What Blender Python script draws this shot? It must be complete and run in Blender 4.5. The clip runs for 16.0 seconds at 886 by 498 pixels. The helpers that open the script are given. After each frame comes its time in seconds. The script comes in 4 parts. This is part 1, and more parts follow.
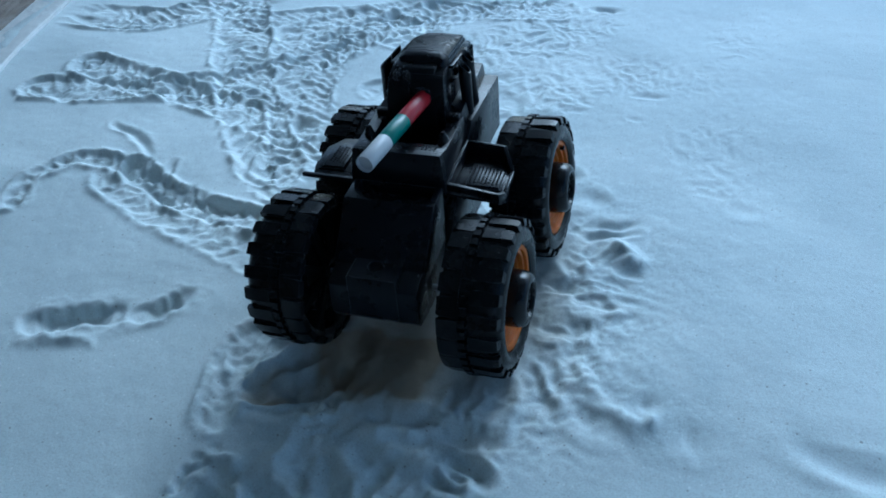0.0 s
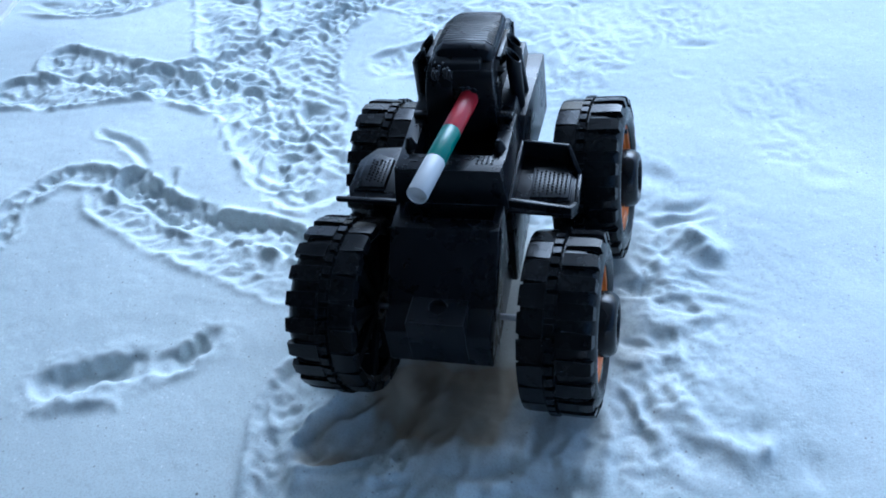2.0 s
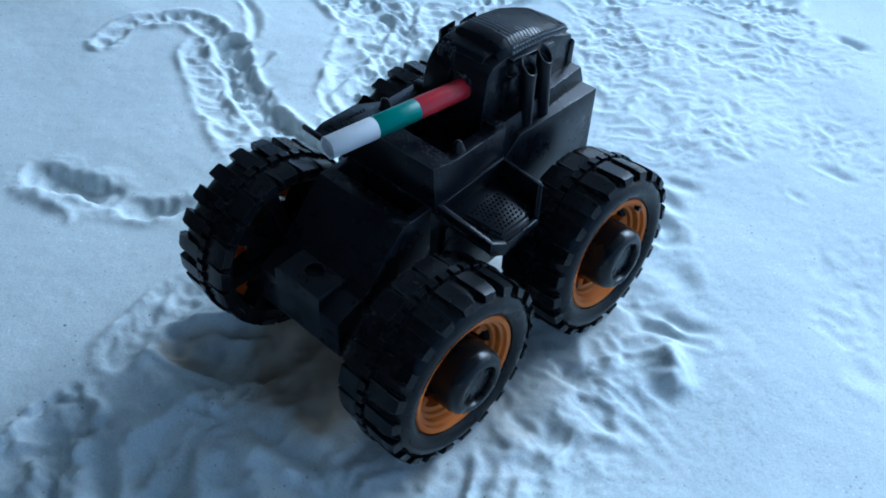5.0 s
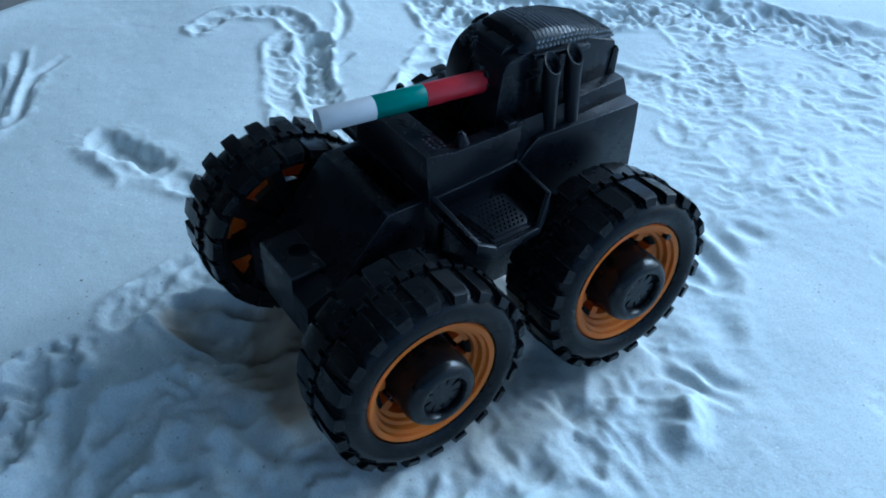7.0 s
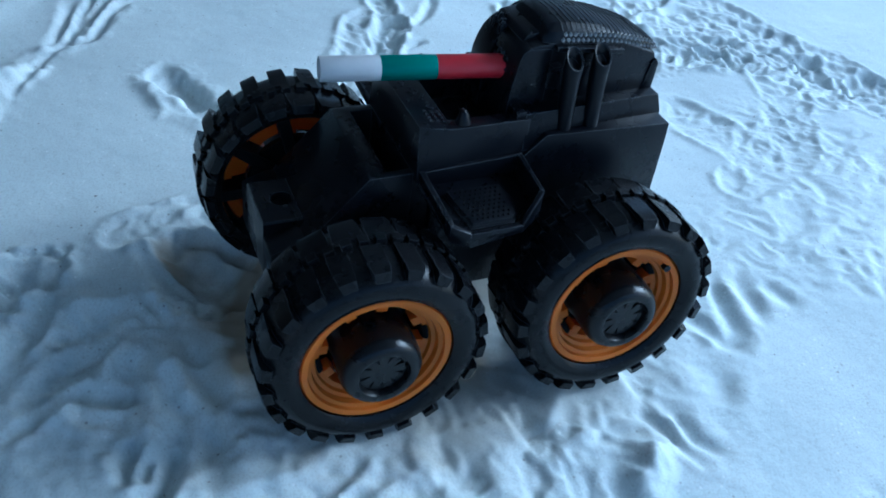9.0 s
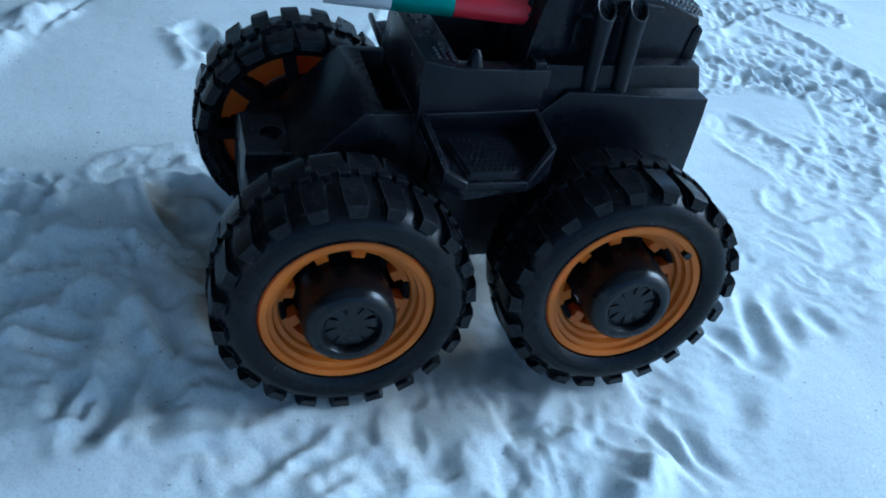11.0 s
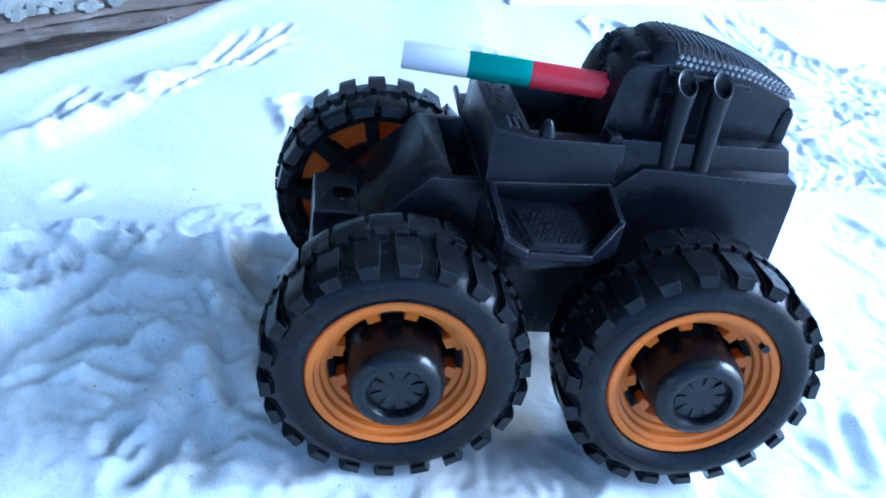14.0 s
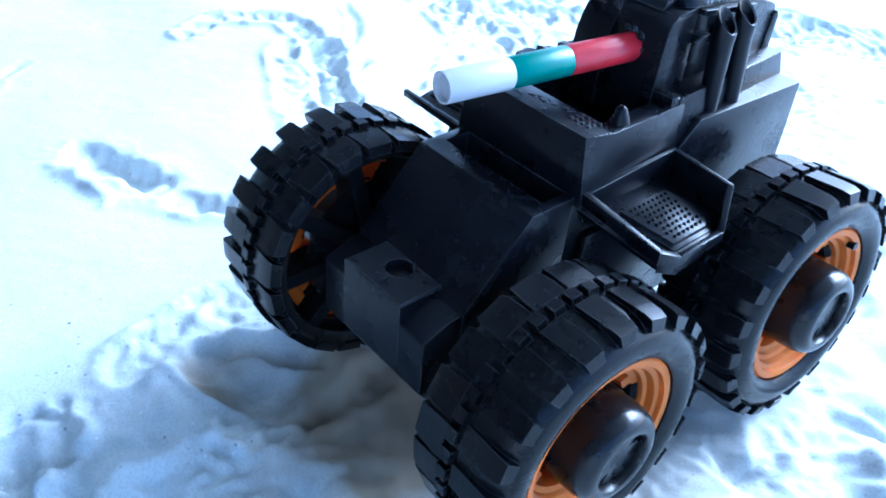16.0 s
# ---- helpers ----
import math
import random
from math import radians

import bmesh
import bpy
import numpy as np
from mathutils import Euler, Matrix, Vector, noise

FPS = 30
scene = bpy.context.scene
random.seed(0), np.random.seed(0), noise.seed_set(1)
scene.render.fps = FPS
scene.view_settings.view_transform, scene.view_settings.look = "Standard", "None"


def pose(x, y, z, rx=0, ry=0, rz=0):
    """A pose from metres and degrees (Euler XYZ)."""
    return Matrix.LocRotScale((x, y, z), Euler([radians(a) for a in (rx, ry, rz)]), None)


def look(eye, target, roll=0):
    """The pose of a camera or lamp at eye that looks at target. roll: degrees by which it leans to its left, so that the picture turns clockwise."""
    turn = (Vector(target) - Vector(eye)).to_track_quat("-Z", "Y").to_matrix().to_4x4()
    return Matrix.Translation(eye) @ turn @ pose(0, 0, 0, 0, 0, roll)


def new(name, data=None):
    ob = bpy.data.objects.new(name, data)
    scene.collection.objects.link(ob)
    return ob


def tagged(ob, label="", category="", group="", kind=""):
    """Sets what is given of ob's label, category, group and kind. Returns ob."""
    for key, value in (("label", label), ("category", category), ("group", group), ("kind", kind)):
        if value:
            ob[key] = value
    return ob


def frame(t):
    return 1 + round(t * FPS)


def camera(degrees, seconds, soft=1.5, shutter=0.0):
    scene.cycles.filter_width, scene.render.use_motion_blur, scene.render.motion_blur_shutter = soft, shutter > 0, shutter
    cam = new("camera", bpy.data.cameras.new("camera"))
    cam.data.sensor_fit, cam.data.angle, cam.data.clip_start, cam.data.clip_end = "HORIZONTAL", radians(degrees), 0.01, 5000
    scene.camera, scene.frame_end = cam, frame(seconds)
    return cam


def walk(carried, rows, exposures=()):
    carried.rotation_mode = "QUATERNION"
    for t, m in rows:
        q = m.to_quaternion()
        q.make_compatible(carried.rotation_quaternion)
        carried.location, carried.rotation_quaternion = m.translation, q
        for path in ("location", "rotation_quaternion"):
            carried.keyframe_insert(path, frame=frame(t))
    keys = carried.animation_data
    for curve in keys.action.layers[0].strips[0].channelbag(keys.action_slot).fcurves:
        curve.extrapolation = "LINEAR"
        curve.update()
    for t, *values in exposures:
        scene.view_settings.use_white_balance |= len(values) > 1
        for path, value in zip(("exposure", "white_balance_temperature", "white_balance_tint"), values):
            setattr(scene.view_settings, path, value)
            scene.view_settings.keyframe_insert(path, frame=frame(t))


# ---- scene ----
import functools

# Camera: carried by hand round the toy, from its front to its side and part of the way back.
cam = camera(57.0, 16.0, soft=1.8)
PATH = [
    (0, (0.10055, -0.23176, 0.21871), (0.04169, -0.08749, 0.09333), -4.23),
    (0.5, (0.09207, -0.21628, 0.21101), (0.03198, -0.07452, 0.08337), -7.73),
    (1, (0.08150, -0.19745, 0.22287), (0.02025, -0.06113, 0.08996), -10.52),
    (1.5, (0.06824, -0.19231, 0.21750), (0.00961, -0.05975, 0.07969), -10.31),
    (2, (0.06381, -0.18958, 0.21977), (0.00936, -0.05706, 0.08022), -9.87),
    (2.5, (0.06154, -0.18737, 0.21919), (0.00730, -0.05405, 0.08032), -9.89),
    (3, (0.07180, -0.18064, 0.21773), (0.01028, -0.04938, 0.07993), -7.00),
    (3.5, (0.08505, -0.16336, 0.21124), (0.01429, -0.03995, 0.07066), -4.51),
    (4, (0.10768, -0.16352, 0.20618), (0.03202, -0.04339, 0.06531), -0.73),
    (4.5, (0.11247, -0.15915, 0.21008), (0.02276, -0.04700, 0.07089), 4.57),
    (4.7, (0.12165, -0.14962, 0.20761), (0.02796, -0.04044, 0.06869), 4.45),
    (6.8, (0.14182, -0.10248, 0.18673), (0.02425, -0.01838, 0.04852), 2.69),
    (7, (0.15006, -0.10281, 0.18533), (0.02591, -0.01886, 0.05290), 3.07),
    (7.5, (0.15072, -0.09985, 0.18572), (0.02266, -0.01542, 0.05737), 4.97),
    (8, (0.15354, -0.09378, 0.17958), (0.02181, -0.01800, 0.04956), 5.88),
    (10.3, (0.17101, -0.06250, 0.16704), (0.02840, -0.00726, 0.03815), 12.83),
    (10.5, (0.16960, -0.06330, 0.16162), (0.02561, -0.00937, 0.03373), 12.92),
    (11, (0.16518, -0.05936, 0.14772), (0.01766, -0.00493, 0.02412), 13.12),
    (11.5, (0.16265, -0.05540, 0.13634), (0.01354, -0.00031, 0.01497), 13.15),
    (12, (0.15829, -0.05167, 0.13106), (0.00542, -0.00137, 0.01231), 13.04),
    (12.5, (0.15643, -0.04510, 0.13337), (-0.00229, -0.00760, 0.01761), 12.44),
    (13, (0.16007, -0.03910, 0.13340), (-0.00376, -0.01218, 0.02190), 11.92),
    (13.5, (0.16168, -0.04193, 0.14259), (-0.00376, -0.01548, 0.03337), 12.29),
    (14, (0.16619, -0.04786, 0.14286), (0.00165, -0.02066, 0.03246), 11.12),
    (14.5, (0.15742, -0.05970, 0.14081), (-0.00372, -0.02047, 0.02904), 8.82),
    (15, (0.13551, -0.07776, 0.14281), (-0.01672, -0.01413, 0.02977), 9.25),
    (15.5, (0.11539, -0.09980, 0.14074), (-0.02618, -0.01894, 0.02490), 9.18),
    (16, (0.09795, -0.11833, 0.14246), (-0.02375, -0.01579, 0.02132), 5.87),
]
EXPOSURES = [
    (0, -0.14, 4140, -5), (0.5, -0.16, 4140, -5), (1, 0.28, 4230, -1), (1.5, 0.51, 4280, 4), (3.5, 0.58, 4280, 4), (4.5, 0.43, 4240, 1),
    (7, 0.22, 4110, -3), (8, 0.24, 4110, -3), (10.5, 0.3, 4120, -3), (11, 0.3, 4120, -2), (11.5, 0.69, 4260, 2), (12, 0.87, 4210, 4),
    (12.5, 0.94, 4160, 6), (13.5, 1.6, 4070, 8), (14, 1.65, 4010, 7), (14.5, 1.61, 3950, 7), (15, 1.8, 4000, 6), (16, 1.97, 4070, 7)]
walk(cam, [(t, look(eye, target, roll)) for t, eye, target, roll in PATH], EXPOSURES)

# ---- light: a bright sky low behind the toy; an unseen roof is added to shade it from the near side ----
world = bpy.data.worlds.new("sky")
scene.world = world
world.use_nodes = True
wn = world.node_tree.nodes
sky = wn.new("ShaderNodeTexSky")
sky.sky_type, sky.sun_disc = "NISHITA", False
sky.sun_elevation, sky.sun_rotation = radians(36), radians(3)
sky.air_density, sky.dust_density, sky.ozone_density = 1.0, 4.0, 0.6
world.node_tree.links.new(sky.outputs["Color"], wn["Background"].inputs["Color"])
wn["Background"].inputs["Strength"].default_value = 0.15
sun = new("sun", bpy.data.lights.new("sun", "SUN"))
sun.data.energy, sun.data.angle, sun.data.color = 1.65, radians(34), (1.0, 0.97, 0.93)
sun.matrix_world = look((0.05, 1.1, 0.8), (0, 0, 0))

# ---- materials ----
MM = 0.001


def nodes_of(name, rough, metal=0.0):
    m = bpy.data.materials.new(name)
    m.use_nodes = True
    n, l = m.node_tree.nodes, m.node_tree.links
    b = n["Principled BSDF"]
    b.inputs["Roughness"].default_value, b.inputs["Metallic"].default_value = rough, metal
    coord = n.new("ShaderNodeTexCoord")
    return m, n, l, b, coord.outputs["Object"]


def noise_node(n, l, coord, scale, detail=4.0, rough=0.6):
    t = n.new("ShaderNodeTexNoise")
    t.inputs["Scale"].default_value, t.inputs["Detail"].default_value, t.inputs["Roughness"].default_value = scale, detail, rough
    l.new(coord, t.inputs["Vector"])
    return t.outputs["Fac"]


def ramp(n, l, fac, *stops):
    r = n.new("ShaderNodeValToRGB")
    e = r.color_ramp.elements
    for k, (pos, col) in enumerate(stops):
        if k > 1:
            e.new(pos)
        e[k].position, e[k].color = pos, (*col, 1)
    l.new(fac, r.inputs["Fac"])
    return r.outputs["Color"]


def mixed(n, l, fac, a, b, how="MIX"):
    m = n.new("ShaderNodeMix")
    m.data_type, m.blend_type = "RGBA", how
    for socket, value in ((m.inputs[0], fac), (m.inputs[6], a), (m.inputs[7], b)):
        if isinstance(value, (int, float)):
            socket.default_value = value
        elif isinstance(value, tuple):
            socket.default_value = (*value, 1)
        else:
            l.new(value, socket)
    return m.outputs[2]


def bump(n, l, b, *layers):
    last = None
    for height, strength, distance in layers:
        k = n.new("ShaderNodeBump")
        k.inputs["Strength"].default_value, k.inputs["Distance"].default_value = strength, distance
        l.new(height, k.inputs["Height"])
        if last:
            l.new(last, k.inputs["Normal"])
        last = k.outputs["Normal"]
    l.new(last, b.inputs["Normal"])


def plastic(name, colour, rough, wear=0.25, dust=0.12, gloss=0.5, rubbed=0.0):
    """Moulded plastic: slight mottling, scuffs in the gloss, a thin film of pale dust; rubbed: how pale its worn edges are."""
    m, n, l, b, c = nodes_of(name, rough)
    big, fine = noise_node(n, l, c, 90, 5), noise_node(n, l, c, 900, 3)
    dark = tuple(v * (1 - wear) for v in colour)
    col = mixed(n, l, big, dark, colour)
    film = ramp(n, l, noise_node(n, l, c, 160, 8, 0.75), (0.5, (0, 0, 0)), (0.85, (dust, dust, dust)))
    col = mixed(n, l, film, col, (0.45, 0.44, 0.42))
    if rubbed:
        edge, geo, dot = n.new("ShaderNodeBevel"), n.new("ShaderNodeNewGeometry"), n.new("ShaderNodeVectorMath")
        edge.samples, edge.inputs["Radius"].default_value, dot.operation = 4, 0.0004, "DOT_PRODUCT"
        l.new(edge.outputs["Normal"], dot.inputs[0])
        l.new(geo.outputs["Normal"], dot.inputs[1])
        sharp = ramp(n, l, dot.outputs["Value"], (0.86, (1, 1, 1)), (0.97, (0, 0, 0)))
        patchy = ramp(n, l, noise_node(n, l, c, 110, 4), (0.35, (0.25, 0.25, 0.25)), (0.65, (1, 1, 1)))
        col = mixed(n, l, mixed(n, l, 1.0, sharp, patchy, "MULTIPLY"), col, (rubbed, rubbed * 1.04, rubbed * 1.1))
    l.new(col, b.inputs["Base Color"])
    l.new(ramp(n, l, big, (0.3, (rough - 0.05,) * 3), (0.75, (rough + 0.08,) * 3)), b.inputs["Roughness"])
    b.inputs["Specular IOR Level"].default_value = gloss
    bump(n, l, b, (fine, 0.12, 0.0003))
    return m


BLACK = plastic("black_plastic", (0.0045, 0.0054, 0.0085), 0.28, dust=0.009, gloss=0.2, rubbed=0.13)
MATTE = plastic("matte_black_plastic", (0.004, 0.0045, 0.0055), 0.6, dust=0.0, gloss=0.08)
HUB = plastic("glossy_black_plastic", (0.005, 0.0055, 0.007), 0.26, dust=0.01, gloss=0.28)
DUSTY = plastic("dusty_black_plastic", (0.3, 0.31, 0.32), 0.4, dust=0.7)
RIBBED = plastic("dull_ribbed_plastic", (0.03, 0.032, 0.036), 0.45, dust=0.12)
TYRE = plastic("black_vinyl", (0.005, 0.0055, 0.007), 0.25, dust=0.015, gloss=0.18, rubbed=0.05)
ORANGE = plastic("orange_plastic", (0.8, 0.25, 0.012), 0.42, dust=0.04)
RED = plastic("red_paint", (0.5, 0.015, 0.03), 0.35, dust=0.05)
GREEN = plastic("green_paint", (0.0, 0.17, 0.13), 0.35, dust=0.05)
WHITE = plastic("white_paint", (0.58, 0.59, 0.61), 0.42, wear=0.3, dust=0.3)
# the rims are moulded thin and let some light through
on = ORANGE.node_tree.nodes
glow_through = on.new("ShaderNodeBsdfTranslucent")
glow_through.inputs["Color"].default_value = (0.95, 0.17, 0.006, 1)
blend = on.new("ShaderNodeMixShader")
blend.inputs[0].default_value = 0.45
ORANGE.node_tree.links.new(on["Principled BSDF"].outputs[0], blend.inputs[1])
ORANGE.node_tree.links.new(glow_through.outputs[0], blend.inputs[2])
ORANGE.node_tree.links.new(blend.outputs[0], on["Material Output"].inputs["Surface"])
STEEL = nodes_of("steel", 0.3, 1.0)[0]
STEEL.node_tree.nodes["Principled BSDF"].inputs["Base Color"].default_value = (0.5, 0.5, 0.52, 1)


def sand_material():
    m, n, l, b, c = nodes_of("fine_pale_sand", 0.92)
    broad, mid, grain = noise_node(n, l, c, 9, 5), noise_node(n, l, c, 70, 6), noise_node(n, l, c, 1500, 3)
    col = ramp(n, l, broad, (0.38, (0.595, 0.65, 0.665)), (0.6, (0.72, 0.775, 0.78)))
    col = mixed(n, l, mixed(n, l, mid, (0.0, 0.0, 0.0), (0.4, 0.4, 0.4)), col, (0.575, 0.62, 0.61))
    col = mixed(n, l, ramp(n, l, grain, (0.34, (0.32, 0.32, 0.32)), (0.54, (0, 0, 0))), col, (0.34, 0.33, 0.31))
    v = n.new("ShaderNodeTexVoronoi")
    v.inputs["Scale"].default_value = 95
    l.new(c, v.inputs["Vector"])
    speck = ramp(n, l, v.outputs["Distance"], (0.035, (1, 1, 1)), (0.06, (0, 0, 0)))
    some = ramp(n, l, noise_node(n, l, c, 33, 2), (0.55, (0, 0, 0)), (0.6, (0.8, 0.8, 0.8)))
    col = mixed(n, l, mixed(n, l, 1.0, speck, some, "MULTIPLY"), col, (0.12, 0.11, 0.1))
    # coarse grains, dark and pale, thinly strewn
    for size, seen, tone in ((300, 0.07, (0.2, 0.2, 0.19)), (370, 0.09, (0.86, 0.88, 0.88))):
        v = n.new("ShaderNodeTexVoronoi")
        v.inputs["Scale"].default_value = size
        l.new(c, v.inputs["Vector"])
        dot = ramp(n, l, v.outputs["Distance"], (seen, (0.7, 0.7, 0.7)), (seen * 2.2, (0, 0, 0)))
        here = ramp(n, l, noise_node(n, l, c, 90 + 0.1 * size, 3), (0.5, (0, 0, 0)), (0.56, (1, 1, 1)))
        col = mixed(n, l, mixed(n, l, 1.0, dot, here, "MULTIPLY"), col, tone)
    # a few hairline scratches
    for turn, seed in ((0.5, 3.0), (-0.35, 8.0), (1.9, 14.0)):
        mp = n.new("ShaderNodeMapping")
        mp.inputs["Rotation"].default_value, mp.inputs["Location"].default_value = (0, 0, turn), (seed, seed, 0)
        mp.inputs["Scale"].default_value = (45, 1100, 1)
        l.new(c, mp.inputs["Vector"])
        line = ramp(n, l, noise_node(n, l, mp.outputs["Vector"], 1.0, 0.0), (0.78, (0, 0, 0)), (0.82, (0.7, 0.7, 0.7)))
        seldom = ramp(n, l, noise_node(n, l, mp.outputs["Vector"], 0.02, 2.0), (0.66, (0, 0, 0)), (0.7, (1, 1, 1)))
        line = mixed(n, l, 1.0, line, seldom, "MULTIPLY")
        col = mixed(n, l, line, col, (0.26, 0.25, 0.23))
    # two kinds of disturbed sand: greyer, crumbly streaks, and deeper brown sand laid bare; the brown also carries
    # painted shade round the toy
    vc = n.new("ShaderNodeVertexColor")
    vc.layer_name = "stirred_shaded"
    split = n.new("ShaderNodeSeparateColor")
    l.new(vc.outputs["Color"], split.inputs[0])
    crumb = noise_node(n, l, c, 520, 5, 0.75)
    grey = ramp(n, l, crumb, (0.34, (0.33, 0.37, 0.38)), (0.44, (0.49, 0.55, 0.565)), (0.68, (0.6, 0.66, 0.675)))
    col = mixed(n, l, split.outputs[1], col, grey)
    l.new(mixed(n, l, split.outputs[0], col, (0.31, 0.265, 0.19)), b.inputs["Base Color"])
    b.inputs["Specular IOR Level"].default_value = 0.25
    lumps = n.new("ShaderNodeMath")
    lumps.operation = "MULTIPLY"
    l.new(crumb, lumps.inputs[0])
    l.new(split.outputs[1], lumps.inputs[1])
    bump(n, l, b, (mid, 0.16, 0.001), (lumps.outputs[0], 0.4, 0.001), (noise_node(n, l, c, 420, 4, 0.75), 0.22, 0.0005), (grain, 0.24, 0.0002))
    return m


SAND = sand_material()


def wood_material():
    m, n, l, b, c = nodes_of("weathered_wood", 0.85)
    mp = n.new("ShaderNodeMapping")
    mp.inputs["Scale"].default_value = (1.0, 12.0, 12.0)
    l.new(c, mp.inputs["Vector"])
    grain = noise_node(n, l, mp.outputs["Vector"], 9, 8, 0.7)
    col = ramp(n, l, grain, (0.3, (0.1, 0.075, 0.06)), (0.5, (0.23, 0.19, 0.155)), (0.7, (0.33, 0.285, 0.24)))
    grey = ramp(n, l, noise_node(n, l, c, 28, 6, 0.7), (0.5, (0, 0, 0)), (0.66, (0.7, 0.7, 0.7)))
    l.new(mixed(n, l, grey, col, (0.36, 0.35, 0.33)), b.inputs["Base Color"])
    bump(n, l, b, (grain, 0.9, 0.006), (noise_node(n, l, c, 60, 8, 0.75), 0.6, 0.003))
    return m


def plain(name, a, c2, scale, rough):
    m, n, l, b, c = nodes_of(name, rough)
    fac = noise_node(n, l, c, scale, 7, 0.65)
    l.new(ramp(n, l, fac, (0.3, a), (0.7, c2)), b.inputs["Base Color"])
    bump(n, l, b, (fac, 0.3, 0.01))
    return m


WOOD = wood_material()
FLAKES = plain("flaking_paint", (0.2, 0.215, 0.195), (0.42, 0.44, 0.41), 130, 0.85)
CONCRETE = plain("grey_concrete", (0.16, 0.16, 0.155), (0.3, 0.295, 0.28), 14, 0.9)
DARK_WOOD = plain("dark_stained_wood", (0.03, 0.02, 0.016), (0.09, 0.06, 0.048), 60, 0.8)
LATH = plain("white_lath", (0.62, 0.62, 0.6), (0.74, 0.74, 0.72), 40, 0.7)
SCREEN_GREY = plain("screen_grey", (0.4, 0.39, 0.375), (0.5, 0.49, 0.47), 4, 0.9)


# ---- mesh helpers: all in millimetres ----
def part(name, bm, material, parent=None, label="", smooth=35.0, m=None):
    bmesh.ops.transform(bm, matrix=Matrix.Scale(MM, 4) @ (m or Matrix()), verts=bm.verts)
    bmesh.ops.recalc_face_normals(bm, faces=bm.faces)
    for f in bm.faces:
        f.smooth = True
    for e in bm.edges:
        e.smooth = len(e.link_faces) == 2 and e.calc_face_angle(0) < radians(smooth)
    me = bpy.data.meshes.new(name)
    bm.to_mesh(me)
    bm.free()
    me.materials.append(material)
    ob = new(name, me)
    if parent:
        ob.parent = parent
    return tagged(ob, label)


def soften(bm, width, segments=2, angle=30.0):
    edges = [e for e in bm.edges if len(e.link_faces) == 2 and e.calc_face_angle(0) > radians(angle)]
    bmesh.ops.bevel(bm, geom=edges, offset=width, segments=segments, profile=0.5, affect="EDGES", clamp_overlap=True)
    return bm


def loft(*rings, bm=None):
    """A closed solid through rings of points, capped at both ends."""
    bm = bmesh.new() if bm is None else bm
    made = [[bm.verts.new(p) for p in ring] for ring in rings]
    n = len(rings[0])
    fresh = []
    for a, b in zip(made, made[1:]):
        for k in range(n):
            fresh.append(bm.faces.new((a[k], a[(k + 1) % n], b[(k + 1) % n], b[k])))
    fresh.append(bm.faces.new(made[0][::-1]))
    fresh.append(bm.faces.new(made[-1]))
    centre = sum((v.co for ring in made for v in ring), Vector()) / (n * len(made))
    if len(bm.faces) == len(fresh):
        bmesh.ops.recalc_face_normals(bm, faces=bm.faces)
    else:
        # many small convex pieces: turn each one's faces outwards
        for f in fresh:
            f.normal_update()
            if f.normal.dot(f.calc_center_median() - centre) < 0:
                f.normal_flip()
    return bm


def rect(x0, x1, y0, y1, z):
    return [(x0, y0, z), (x1, y0, z), (x1, y1, z), (x0, y1, z)]


def block(x0, x1, y0, y1, z0, z1, bm=None):
    return loft(rect(x0, x1, y0, y1, z0), rect(x0, x1, y0, y1, z1), bm=bm)


def slab(profile, x0, x1, bm=None):
    """A side profile of (y, z), drawn out from x0 to x1."""
    return loft([(x0, y, z) for y, z in profile], [(x1, y, z) for y, z in profile], bm=bm)


def spin(profile, n, bm=None, closed=True):
    """A profile of (x, radius) turned about the x axis."""
    bm = bm or bmesh.new()
    rings = []
    for x, r in profile:
        rings.append([bm.verts.new((x, r * math.cos(2 * math.pi * k / n), r * math.sin(2 * math.pi * k / n))) for k in range(n)])
    pairs = list(zip(rings, rings[1:])) + ([(rings[-1], rings[0])] if closed else [])
    for a, b in pairs:
        for k in range(n):
            bm.faces.new((a[k], a[(k + 1) % n], b[(k + 1) % n], b[k]))
    bmesh.ops.recalc_face_normals(bm, faces=bm.faces)
    return bm


def tube(a, b, r, n=24, inner=0.0, depth=0.0, bm=None):
    """A rod from a to b; with inner, a bore of that radius and depth in the b end."""
    bm = bm or bmesh.new()
    a, b = Vector(a), Vector(b)
    q = (b - a).to_track_quat("Z", "Y").to_matrix()
    size = (b - a).length
    prof = [(0.0, 0.0), (r, 0.0), (r, size)]
    prof += [(inner, size), (inner, size - depth), (0.0, size - depth)] if inner else [(0.0, size)]
    rings = []
    for rr, h in prof:
        if rr == 0.0:
            rings.append([bm.verts.new(a + q @ Vector((0, 0, h)))])
        else:
            rings.append([bm.verts.new(a + q @ Vector((rr * math.cos(2 * math.pi * k / n), rr * math.sin(2 * math.pi * k / n), h))) for k in range(n)])
    for u, v in zip(rings, rings[1:]):
        for k in range(n):
            j = (k + 1) % n
            if len(u) == 1:
                bm.faces.new((u[0], v[j], v[k]))
            elif len(v) == 1:
                bm.faces.new((u[k], u[j], v[0]))
            else:
                bm.faces.new((u[k], u[j], v[j], v[k]))
    bmesh.ops.recalc_face_normals(bm, faces=bm.faces)
    return bm


# ---- sand: one sheet with tyre prints, finger strokes and scraped hollows ----
@functools.lru_cache(None)
def noise_table(seed):
    return np.random.RandomState(seed).rand(256, 256) * 2 - 1


